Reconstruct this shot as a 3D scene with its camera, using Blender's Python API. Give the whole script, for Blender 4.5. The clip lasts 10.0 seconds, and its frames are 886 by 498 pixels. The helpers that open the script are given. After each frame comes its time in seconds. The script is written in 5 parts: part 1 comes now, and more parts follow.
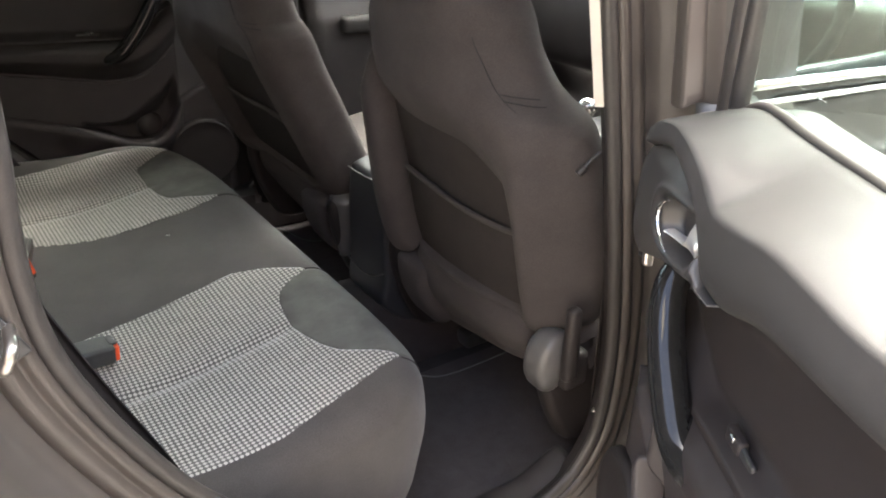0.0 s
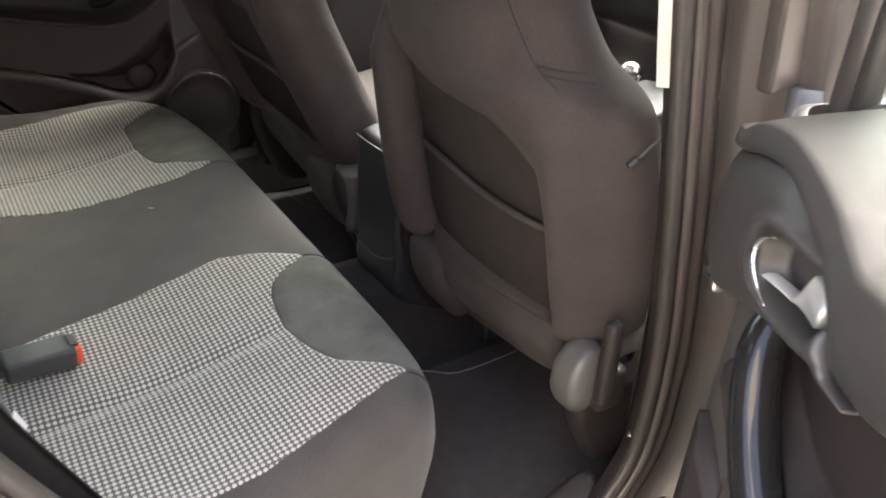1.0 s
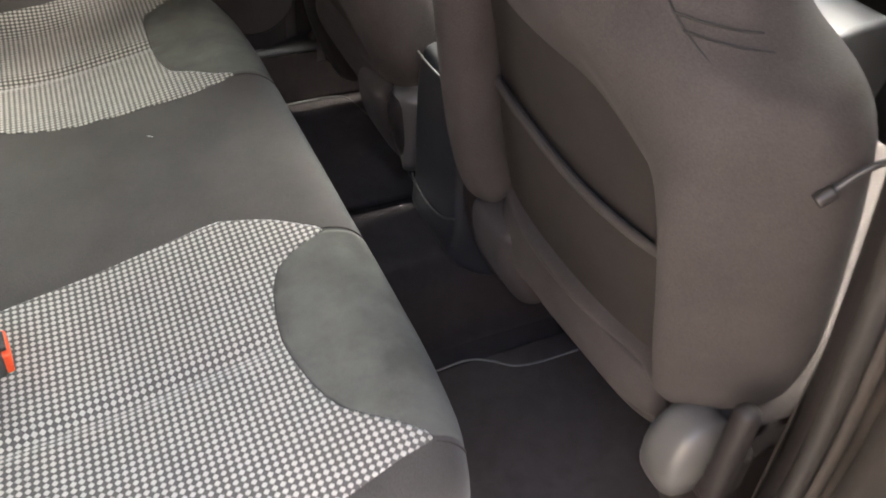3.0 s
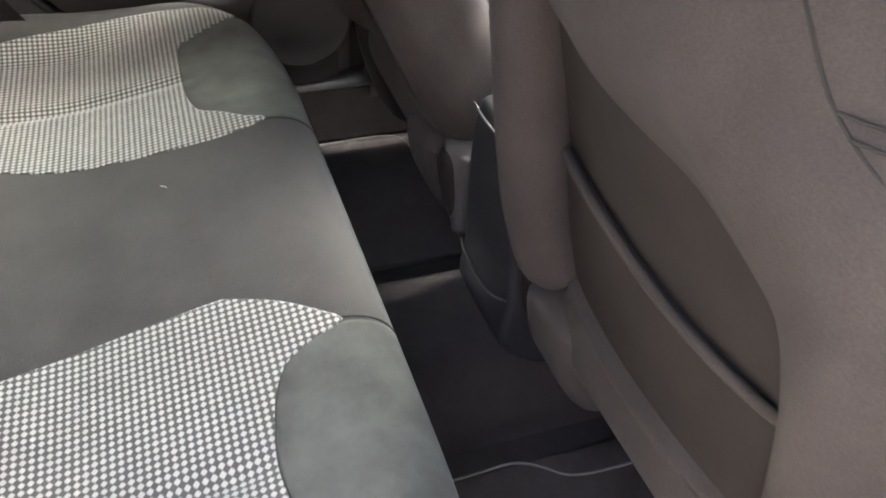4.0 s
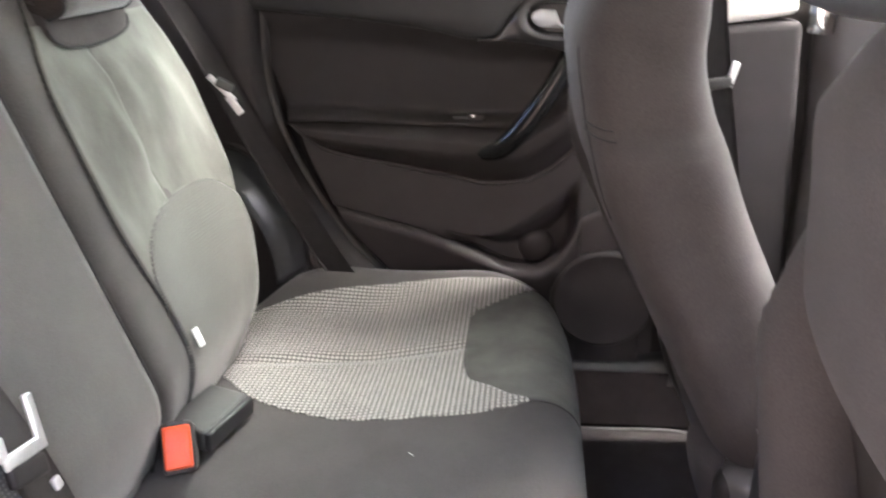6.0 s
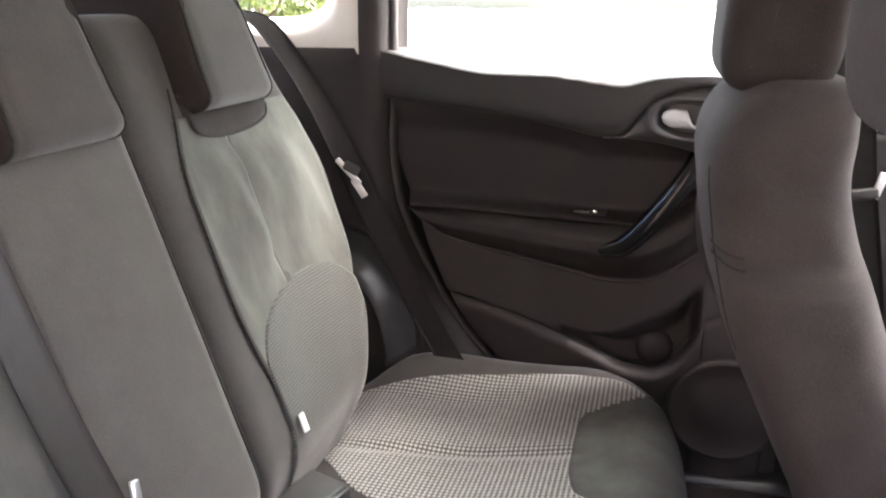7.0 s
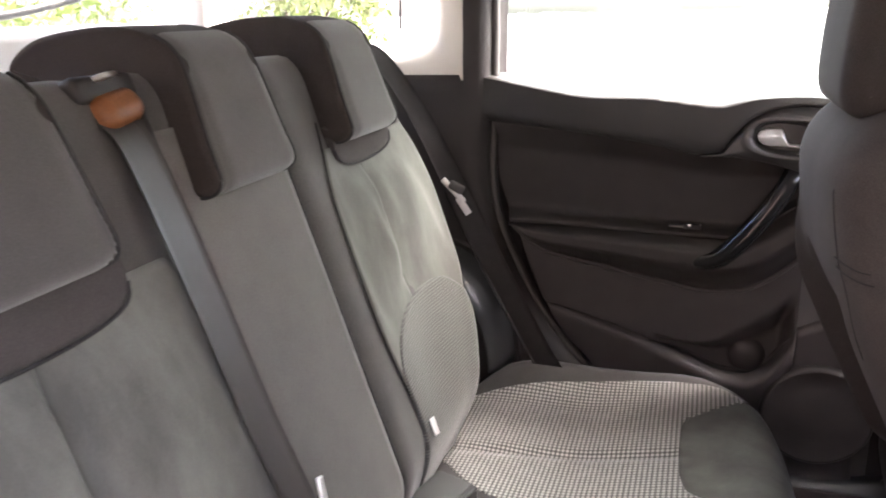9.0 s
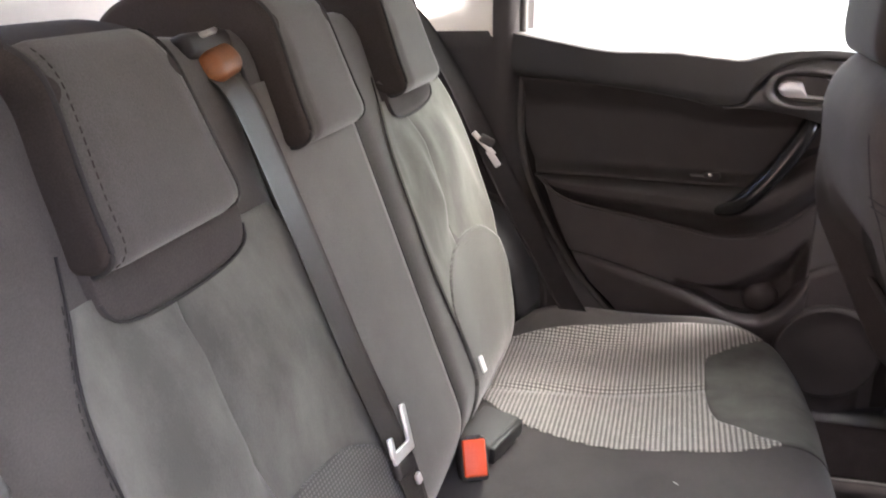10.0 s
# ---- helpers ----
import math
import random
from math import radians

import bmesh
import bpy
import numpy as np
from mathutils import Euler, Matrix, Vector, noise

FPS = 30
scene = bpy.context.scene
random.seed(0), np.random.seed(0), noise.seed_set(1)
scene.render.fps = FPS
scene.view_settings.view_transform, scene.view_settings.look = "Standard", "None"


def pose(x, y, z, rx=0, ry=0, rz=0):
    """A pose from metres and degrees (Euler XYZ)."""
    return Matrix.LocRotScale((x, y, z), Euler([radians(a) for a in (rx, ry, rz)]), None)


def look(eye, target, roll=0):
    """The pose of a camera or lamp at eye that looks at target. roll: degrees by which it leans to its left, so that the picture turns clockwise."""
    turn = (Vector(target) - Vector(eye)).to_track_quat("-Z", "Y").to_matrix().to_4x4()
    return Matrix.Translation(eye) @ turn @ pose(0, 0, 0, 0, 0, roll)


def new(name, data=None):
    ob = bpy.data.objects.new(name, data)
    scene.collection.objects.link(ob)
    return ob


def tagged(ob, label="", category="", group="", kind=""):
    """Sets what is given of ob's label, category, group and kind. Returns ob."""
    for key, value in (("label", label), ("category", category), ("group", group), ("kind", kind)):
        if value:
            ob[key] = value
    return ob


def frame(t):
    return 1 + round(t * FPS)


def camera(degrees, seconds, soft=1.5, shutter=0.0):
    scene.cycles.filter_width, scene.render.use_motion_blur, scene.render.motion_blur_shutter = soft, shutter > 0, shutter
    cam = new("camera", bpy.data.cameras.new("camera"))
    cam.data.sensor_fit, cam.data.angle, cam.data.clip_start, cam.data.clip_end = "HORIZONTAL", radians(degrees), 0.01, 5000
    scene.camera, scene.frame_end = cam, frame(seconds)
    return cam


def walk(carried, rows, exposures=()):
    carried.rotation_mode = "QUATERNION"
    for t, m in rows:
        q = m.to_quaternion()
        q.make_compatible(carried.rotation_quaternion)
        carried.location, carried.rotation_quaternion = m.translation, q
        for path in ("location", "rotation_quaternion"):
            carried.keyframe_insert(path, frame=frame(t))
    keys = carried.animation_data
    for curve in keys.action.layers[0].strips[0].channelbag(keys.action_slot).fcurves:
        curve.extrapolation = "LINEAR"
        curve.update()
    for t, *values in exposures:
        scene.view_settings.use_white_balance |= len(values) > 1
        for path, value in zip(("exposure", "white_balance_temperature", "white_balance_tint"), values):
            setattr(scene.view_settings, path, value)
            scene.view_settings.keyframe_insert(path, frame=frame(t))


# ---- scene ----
cam = camera(58.7, 10.0, soft=1.8, shutter=0.4)
PATH = [
    (0, (-0.574, -1.349, 0.991), (0.479, 0.098, 0.098), 2.6),
    (0.5, (-0.508, -1.306, 0.986), (0.456, 0.166, 0.036), 3.6),
    (1, (-0.463, -1.186, 0.964), (0.524, 0.229, -0.048), 3.9),
    (1.5, (-0.44, -1.079, 0.949), (0.582, 0.241, -0.152), 4.2),
    (2, (-0.394, -1.024, 0.934), (0.645, 0.225, -0.231), 6.6),
    (2.5, (-0.306, -0.957, 0.919), (0.552, 0.339, -0.34), 5.4),
    (2.7, (-0.276, -0.935, 0.916), (0.499, 0.382, -0.374), 4.8),
    (4, (-0.154, -0.742, 0.863), (0.405, 0.696, -0.409), 3.7),
    (4.5, (-0.129, -0.687, 0.836), (0.335, 0.845, -0.363), 3.3),
    (5, (-0.12, -0.667, 0.846), (0.155, 0.98, -0.255), 2.1),
    (5.5, (-0.101, -0.659, 0.853), (-0.021, 1.099, -0.098), -0.4),
    (6, (-0.062, -0.673, 0.872), (-0.275, 1.173, 0.132), -1.1),
    (6.2, (-0.066, -0.653, 0.858), (-0.353, 1.201, 0.165), -0.4),
    (7.3, (-0.063, -0.641, 0.927), (-0.599, 1.208, 0.385), -0.0),
    (7.5, (-0.09, -0.657, 0.913), (-0.603, 1.208, 0.403), -0.4),
    (8, (-0.106, -0.666, 0.919), (-0.672, 1.175, 0.38), -1.3),
    (8.5, (-0.138, -0.691, 0.932), (-0.691, 1.15, 0.379), -1.5),
    (9, (-0.153, -0.745, 0.953), (-0.755, 1.074, 0.378), -1.4),
    (9.5, (-0.18, -0.796, 0.964), (-0.844, 0.993, 0.364), -1.0),
    (10, (-0.23, -0.837, 0.958), (-0.772, 0.967, 0.285), -1.6),
]
EXPOSURES = [(0.0, 4.68, 6550, 4), (1.5, 4.98, 6750, 6), (2.5, 5.1, 6750, 7), (4.5, 5.6, 6300, 5), (6.0, 5.75, 6300, 11), (7.5, 5.18, 6450, 16), (10.0, 5.4, 6500, 17)]
walk(cam, [(t, look(eye, target, roll)) for t, eye, target, roll in PATH], EXPOSURES)

# ---- world and light: bright overcast day outside the car ----
world = bpy.data.worlds.new("sky")
scene.world = world
world.use_nodes = True
wn = world.node_tree.nodes
sky = wn.new("ShaderNodeTexSky")
sky.sky_type = "NISHITA"
sky.sun_disc = False
sky.sun_elevation, sky.sun_rotation = radians(58), radians(56)
sky.air_density, sky.dust_density, sky.ozone_density = 0.3, 5.5, 0.3
world.node_tree.links.new(sky.outputs[0], wn["Background"].inputs[0])
wn["Background"].inputs[1].default_value = 0.15
sun = new("sun", bpy.data.lights.new("sun", "SUN"))
sun.data.energy, sun.data.angle, sun.data.color = 0.6, radians(60), (1.0, 0.96, 0.9)
sun.matrix_world = look((3.0, 2.0, 6.0), (0, 0, 0.3))

# ---- materials ----
def nodes_of(name):
    m = bpy.data.materials.new(name)
    m.use_nodes = True
    nt = m.node_tree
    return m, nt, nt.nodes["Principled BSDF"]


def add(nt, kind, **values):
    n = nt.nodes.new(kind)
    for key, v in values.items():
        n.inputs[key.replace("_", " ")].default_value = v
    return n


def mottled(name, dark, light, rough=0.6, scale=30.0, grain=900.0, bump=0.15, metal=0.0, spec=0.5, sheen=0.0, stretch=(1, 1, 1), coat=0.0, depth=0.001, stain=0.5):
    """A surface whose colour drifts between two tones, with a fine grain in relief."""
    m, nt, bs = nodes_of(name)
    link = nt.links.new
    tc = nt.nodes.new("ShaderNodeTexCoord")
    mp = nt.nodes.new("ShaderNodeMapping")
    mp.inputs["Scale"].default_value = stretch
    link(tc.outputs["Object"], mp.inputs[0])
    big = add(nt, "ShaderNodeTexNoise", Scale=scale, Detail=4.0, Roughness=0.6)
    fine = add(nt, "ShaderNodeTexNoise", Scale=grain, Detail=2.0)
    link(mp.outputs[0], big.inputs["Vector"])
    link(mp.outputs[0], fine.inputs["Vector"])
    mix = nt.nodes.new("ShaderNodeMixRGB")
    mix.inputs[1].default_value, mix.inputs[2].default_value = (*dark, 1), (*light, 1)
    blend = nt.nodes.new("ShaderNodeMath")
    blend.operation = "MULTIPLY_ADD"
    link(fine.outputs[0], blend.inputs[0])
    blend.inputs[1].default_value = 1 - stain
    scaled = nt.nodes.new("ShaderNodeMath")
    scaled.operation = "MULTIPLY"
    link(big.outputs[0], scaled.inputs[0])
    scaled.inputs[1].default_value = stain
    link(scaled.outputs[0], blend.inputs[2])
    ramp = nt.nodes.new("ShaderNodeMapRange")
    ramp.inputs[1].default_value, ramp.inputs[2].default_value = 0.35, 0.65
    link(blend.outputs[0], ramp.inputs[0])
    link(ramp.outputs[0], mix.inputs[0])
    link(mix.outputs[0], bs.inputs["Base Color"])
    rr = nt.nodes.new("ShaderNodeMapRange")
    rr.inputs[3].default_value, rr.inputs[4].default_value = rough - 0.07, min(1.0, rough + 0.07)
    link(big.outputs[0], rr.inputs[0])
    link(rr.outputs[0], bs.inputs["Roughness"])
    bs.inputs["Metallic"].default_value = metal
    bs.inputs["Specular IOR Level"].default_value = spec
    bs.inputs["Sheen Weight"].default_value = sheen
    bs.inputs["Sheen Roughness"].default_value = 0.5
    bs.inputs["Coat Weight"].default_value = coat
    if bump:
        b = add(nt, "ShaderNodeBump", Strength=bump, Distance=depth)
        link(fine.outputs[0], b.inputs["Height"])
        link(b.outputs[0], bs.inputs["Normal"])
    return m


def woven(name, dark, light, pitch=0.0075, along=0.0075, cover=0.5, sheen=0.22):
    """Dark cloth with rows of short pale stitches, in the object's own metres."""
    m, nt, bs = nodes_of(name)
    link = nt.links.new
    tc = nt.nodes.new("ShaderNodeTexCoord")
    sep = nt.nodes.new("ShaderNodeSeparateXYZ")
    uv = tc.outputs["UV"]
    link(uv, sep.inputs[0])

    def wave(src, size):
        mul = nt.nodes.new("ShaderNodeMath")
        mul.operation = "MULTIPLY"
        link(src, mul.inputs[0])
        mul.inputs[1].default_value = 2 * math.pi / size
        s = nt.nodes.new("ShaderNodeMath")
        s.operation = "SINE"
        link(mul.outputs[0], s.inputs[0])
        return s.outputs[0]

    a, b = wave(sep.outputs[0], pitch), wave(sep.outputs[1], along)
    tot = nt.nodes.new("ShaderNodeMath")
    tot.operation = "ADD"
    link(a, tot.inputs[0])
    link(b, tot.inputs[1])
    wob = add(nt, "ShaderNodeTexNoise", Scale=60.0, Detail=3.0)
    link(tc.outputs["Object"], wob.inputs["Vector"])
    t2 = nt.nodes.new("ShaderNodeMath")
    t2.operation = "MULTIPLY_ADD"
    link(wob.outputs[0], t2.inputs[0])
    t2.inputs[1].default_value = 0.8
    link(tot.outputs[0], t2.inputs[2])
    ramp = nt.nodes.new("ShaderNodeMapRange")
    ramp.inputs[1].default_value, ramp.inputs[2].default_value = cover + 0.4 - 0.25, cover + 0.4 + 0.25
    link(t2.outputs[0], ramp.inputs[0])
    mix = nt.nodes.new("ShaderNodeMixRGB")
    mix.inputs[1].default_value, mix.inputs[2].default_value = (*dark, 1), (*light, 1)
    link(ramp.outputs[0], mix.inputs[0])
    link(mix.outputs[0], bs.inputs["Base Color"])
    bs.inputs["Roughness"].default_value = 0.9
    bs.inputs["Specular IOR Level"].default_value = 0.2
    bs.inputs["Sheen Weight"].default_value = sheen
    bs.inputs["Sheen Roughness"].default_value = 0.4
    bm_ = add(nt, "ShaderNodeBump", Strength=0.4, Distance=0.0008)
    link(ramp.outputs[0], bm_.inputs["Height"])
    link(bm_.outputs[0], bs.inputs["Normal"])
    return m


def glass(name, tint, rough=0.0):
    m, nt, bs = nodes_of(name)
    bs.inputs["Base Color"].default_value = (*tint, 1)
    bs.inputs["Transmission Weight"].default_value = 1.0
    bs.inputs["Roughness"].default_value = rough
    bs.inputs["IOR"].default_value = 1.45
    return m


STEEL_DARK = mottled("dark coated steel", (0.05, 0.05, 0.05), (0.08, 0.08, 0.08), rough=0.45, scale=60, grain=800, bump=0.1, metal=0.5)
RECLINER = mottled("satin grey plastic", (0.085, 0.082, 0.080), (0.105, 0.101, 0.098), rough=0.30, scale=20, grain=1500, bump=0.12)
# Dark pocket cloth, also laid into the recess above as its shade.
POCKET_AND_SHADE = mottled("dark pocket cloth and recess shade", (0.027, 0.024, 0.023), (0.041, 0.036, 0.034), rough=0.95, scale=20, grain=1000, bump=0.4, spec=0.15)
MAT = mottled("black mat carpet", (0.070, 0.058, 0.056), (0.115, 0.098, 0.094), rough=1.0, scale=45, grain=1400, bump=1.0, spec=0.05, sheen=0.1, depth=0.003)
BARK = mottled("brown bark", (0.07, 0.05, 0.035), (0.14, 0.10, 0.07), rough=0.95, scale=20, grain=150, bump=0.6)
LEAF = mottled("yellow green leaves", (0.10, 0.14, 0.025), (0.16, 0.20, 0.05), rough=0.6, scale=2, grain=40, bump=0.0)
CLOTH = mottled("dark grey seat cloth", (0.052, 0.048, 0.045), (0.080, 0.075, 0.070), rough=0.92, scale=14, grain=650, bump=0.4, spec=0.2, depth=0.0008, stain=0.45, sheen=0.22)
# Same cloth as CLOTH, darker and browner to carry the front seats' shade.
CLOTH_DIM = mottled("seat cloth darkened for shade", (0.045, 0.040, 0.0385), (0.068, 0.060, 0.058), rough=0.95, scale=14, grain=650, bump=0.4, spec=0.1, depth=0.0008, stain=0.45, sheen=0.03)
CLOTH_MID = mottled("mid grey flat cloth", (0.090, 0.085, 0.079), (0.122, 0.115, 0.107), rough=0.92, scale=20, grain=650, bump=0.4, spec=0.2, depth=0.0008, stain=0.45, sheen=0.2)
SUEDE = mottled("brushed grey suede", (0.086, 0.087, 0.078), (0.155, 0.156, 0.141), rough=0.95, scale=13, grain=700, bump=0.2, spec=0.12, sheen=0.12, stain=0.85, stretch=(1, 1, 0.4))
WEAVE = woven("pale dotted weave", (0.115, 0.111, 0.104), (0.55, 0.53, 0.487), pitch=0.0074, along=0.0076, cover=0.24, sheen=0.6)
WEAVE_FINE = woven("fine grey weave", (0.080, 0.081, 0.075), (0.145, 0.146, 0.135), pitch=0.0046, along=0.0046)
PLASTIC = mottled("black grained plastic", (0.019, 0.016, 0.0155), (0.028, 0.0235, 0.023), rough=0.52, scale=25, grain=1500, bump=0.25, spec=0.36)
PLASTIC_GREY = mottled("charcoal soft plastic", (0.032, 0.031, 0.030), (0.044, 0.042, 0.041), rough=0.48, scale=8, grain=1700, bump=0.25, spec=0.22)
GLOSS = mottled("gloss black plastic", (0.010, 0.010, 0.010), (0.014, 0.014, 0.014), rough=0.06, scale=20, grain=300, bump=0.0, spec=0.35)
CHROME = mottled("satin chrome", (0.75, 0.75, 0.74), (0.85, 0.85, 0.84), rough=0.14, scale=40, grain=300, bump=0.0, metal=1.0)
STEEL = mottled("bare steel", (0.45, 0.43, 0.40), (0.6, 0.58, 0.55), rough=0.3, scale=60, grain=800, bump=0.1, metal=1.0)
GLOSSY_DARK = mottled("smooth black plastic", (0.020, 0.020, 0.021), (0.030, 0.030, 0.031), rough=0.32, scale=12, grain=1500, bump=0.1)
PLASTIC_BLUE = mottled("blue black console plastic", (0.024, 0.025, 0.029), (0.034, 0.036, 0.040), rough=0.5, scale=25, grain=1500, bump=0.2)
LIGHT_TRIM = mottled("light grey trim", (0.38, 0.38, 0.37), (0.46, 0.46, 0.45), rough=0.7, scale=12, grain=1500, bump=0.15)
CARPET = mottled("black carpet", (0.036, 0.029, 0.029), (0.058, 0.047, 0.047), rough=1.0, scale=40, grain=1200, bump=1.0, spec=0.05, sheen=0.1, depth=0.003)
EDGING = mottled("pale mat edging", (0.15, 0.145, 0.14), (0.23, 0.22, 0.215), rough=0.8, scale=80, grain=900, bump=0.2)
CREAM = mottled("cream pillar trim", (0.68, 0.655, 0.59), (0.74, 0.715, 0.65), rough=0.6, scale=20, grain=1500, bump=0.15)
HEADLINER = mottled("cream roof lining", (0.55, 0.53, 0.48), (0.62, 0.60, 0.54), rough=0.95, scale=20, grain=900, bump=0.3)
JAMB = mottled("dark brown grey painted metal", (0.060, 0.054, 0.050), (0.074, 0.066, 0.061), rough=0.42, scale=6, grain=2500, bump=0.0, metal=0.2, coat=0.2)
TRIM_LINE = mottled("grey trim line", (0.06, 0.06, 0.06), (0.09, 0.09, 0.087), rough=0.5, scale=80, grain=900, bump=0.1)
STRIP = mottled("brown black ribbed rubber", (0.048, 0.041, 0.036), (0.066, 0.057, 0.050), rough=0.36, scale=30, grain=900, bump=0.1)
BEZEL = mottled("dark grey bezel plastic", (0.036, 0.034, 0.033), (0.046, 0.044, 0.043), rough=0.36, scale=12, grain=1600, bump=0.15)
PLASTIC_LOW = mottled("brown grey grained plastic", (0.033, 0.028, 0.028), (0.044, 0.038, 0.038), rough=0.46, scale=22, grain=1500, bump=0.25, spec=0.4)
DOOR_METAL = mottled("dark grey painted metal", (0.066, 0.063, 0.061), (0.082, 0.078, 0.075), rough=0.5, scale=5, grain=2000, bump=0.0)
PAINT = mottled("grey metallic paint", (0.052, 0.052, 0.049), (0.062, 0.062, 0.058), rough=0.36, scale=6, grain=3000, bump=0.0, metal=0.3, coat=0.15)
# Headrest cloth with the shade of its sides put into a darker, browner colour.
HEAD_SHADED = mottled("headrest cloth darkened for shade", (0.028, 0.023, 0.021), (0.042, 0.035, 0.032), rough=0.92, scale=14, grain=650, bump=0.4, spec=0.2, depth=0.0008, stain=0.45, sheen=0.0)
SEAM = mottled("dark seam piping", (0.018, 0.017, 0.017), (0.028, 0.027, 0.026), rough=0.9, scale=200, grain=1500, bump=0.3)
PALE_STEEL = mottled("brushed bright steel", (0.70, 0.70, 0.69), (0.80, 0.80, 0.79), rough=0.32, scale=80, grain=900, bump=0.05, metal=0.7)
AMBER = mottled("amber plastic", (0.12, 0.038, 0.008), (0.19, 0.062, 0.012), rough=0.5, scale=40, grain=600, bump=0.05)
BUCKLE = mottled("grey black buckle plastic", (0.045, 0.045, 0.044), (0.060, 0.060, 0.058), rough=0.5, scale=60, grain=1500, bump=0.2)
RUBBER = mottled("black rubber seal", (0.030, 0.027, 0.025), (0.044, 0.040, 0.037), rough=0.42, scale=60, grain=700, bump=0.1)
BELT_BLACK = mottled("black belt webbing", (0.016, 0.014, 0.014), (0.026, 0.023, 0.023), rough=0.7, scale=60, grain=900, bump=0.4, spec=0.2, stretch=(1, 3, 1))
BELT = mottled("dark grey belt webbing", (0.022, 0.019, 0.017), (0.034, 0.029, 0.026), rough=0.46, scale=60, grain=900, bump=0.4, stretch=(1, 3, 1))
ORANGE = mottled("orange red button", (0.80, 0.085, 0.02), (0.88, 0.11, 0.03), rough=0.4, scale=60, grain=500, bump=0.0)
PALE = mottled("white label cloth", (0.75, 0.75, 0.73), (0.85, 0.85, 0.83), rough=0.8, scale=300, grain=900, bump=0.1)
# Carpet of the far sill wall, blackened to put its shade into the colour.
SILL_SHADED = mottled("sill carpet darkened for shade", (0.011, 0.009, 0.009), (0.018, 0.015, 0.015), rough=1.0, scale=30, grain=1200, bump=0.5, spec=0.05)
SOFT_DARK = mottled("matt dark pillar plastic", (0.017, 0.0145, 0.0145), (0.024, 0.021, 0.021), rough=0.78, scale=18, grain=1700, bump=0.2, spec=0.15)
GLASS = glass("clear side glass", (0.93, 0.97, 0.95))
GLASS_TINT = glass("green tinted glass", (0.56, 0.67, 0.62))
GLASS_DEEP = glass("deep green tinted glass", (0.50, 0.62, 0.57))

# ---- building tools ----
def mesh_from(name, verts, faces, mat, parent=None, label="", smooth=True, uvs=None):
    me = bpy.data.meshes.new(name)
    me.from_pydata([tuple(v) for v in verts], [], faces)
    bm = bmesh.new()
    bm.from_mesh(me)
    if uvs is None:
        bmesh.ops.remove_doubles(bm, verts=bm.verts, dist=1e-5)
    bmesh.ops.recalc_face_normals(bm, faces=bm.faces)
    bm.to_mesh(me)
    bm.free()
    if uvs is not None:
        layer = me.uv_layers.new(name="UVMap")
        for lp in me.loops:
            layer.data[lp.index].uv = uvs[lp.vertex_index]
    for p in me.polygons:
        p.use_smooth = smooth
    me.materials.append(mat)
    ob = new(name, me)
    if parent:
        ob.parent = parent
    if label:
        tagged(ob, label)
    return ob


def part(name, bm, mat, parent=None, label="", smooth=True):
    me = bpy.data.meshes.new(name)
    bmesh.ops.recalc_face_normals(bm, faces=bm.faces)
    bm.to_mesh(me)
    bm.free()
    for p in me.polygons:
        p.use_smooth = smooth
    me.materials.append(mat)
    ob = new(name, me)
    if parent:
        ob.parent = parent
    if label:
        tagged(ob, label)
    return ob


def thing(name, label, category, group="", kind="", at=(0, 0, 0)):
    ob = tagged(new(name), label, category, group, kind)
    ob.location = at
    return ob


def lerp_table(table):
    """A smooth curve through (s, value) rows."""
    ss = np.array([r[0] for r in table], float)
    vs = np.array([r[1] for r in table], float)

    def f(s):
        s = min(max(s, ss[0]), ss[-1])
        k = min(int(np.searchsorted(ss, s, "right")) - 1, len(ss) - 2)
        k = max(k, 0)
        h = ss[k + 1] - ss[k]
        u = (s - ss[k]) / h

        def slope(i):
            if i <= 0 or i >= len(ss) - 1:
                return 0.0 if len(ss) > 2 else (vs[1] - vs[0]) / (ss[1] - ss[0])
            a, b = (vs[i] - vs[i - 1]) / (ss[i] - ss[i - 1]), (vs[i + 1] - vs[i]) / (ss[i + 1] - ss[i])
            return 0.0 if a * b <= 0 else 2 * a * b / (a + b)

        m0, m1 = slope(k) * h, slope(k + 1) * h
        if k == 0 and len(ss) > 2:
            m0 = vs[1] - vs[0]
        if k == len(ss) - 2 and len(ss) > 2:
            m1 = vs[-1] - vs[-2]
        return float((2 * u**3 - 3 * u**2 + 1) * vs[k] + (u**3 - 2 * u**2 + u) * m0 + (3 * u**2 - 2 * u**3) * vs[k + 1] + (u**3 - u**2) * m1)

    return f


def spline(points, n, closed=False):
    """n points along a smooth curve through the given ones."""
    pts = [Vector(p) for p in points]
    m = len(pts)
    out = []
    spans = m if closed else m - 1
    for i in range(n):
        s = i / (n if closed else n - 1) * spans
        k = min(int(s), spans - 1)
        u = s - k
        g = (lambda j: pts[j % m]) if closed else (lambda j: pts[min(max(j, 0), m - 1)])
        p0, p1, p2, p3 = g(k - 1), g(k), g(k + 1), g(k + 2)
        out.append(0.5 * (2 * p1 + (p2 - p0) * u + (2 * p0 - 5 * p1 + 4 * p2 - p3) * u * u + (3 * p1 - p0 - 3 * p2 + p3) * u**3))
    return out


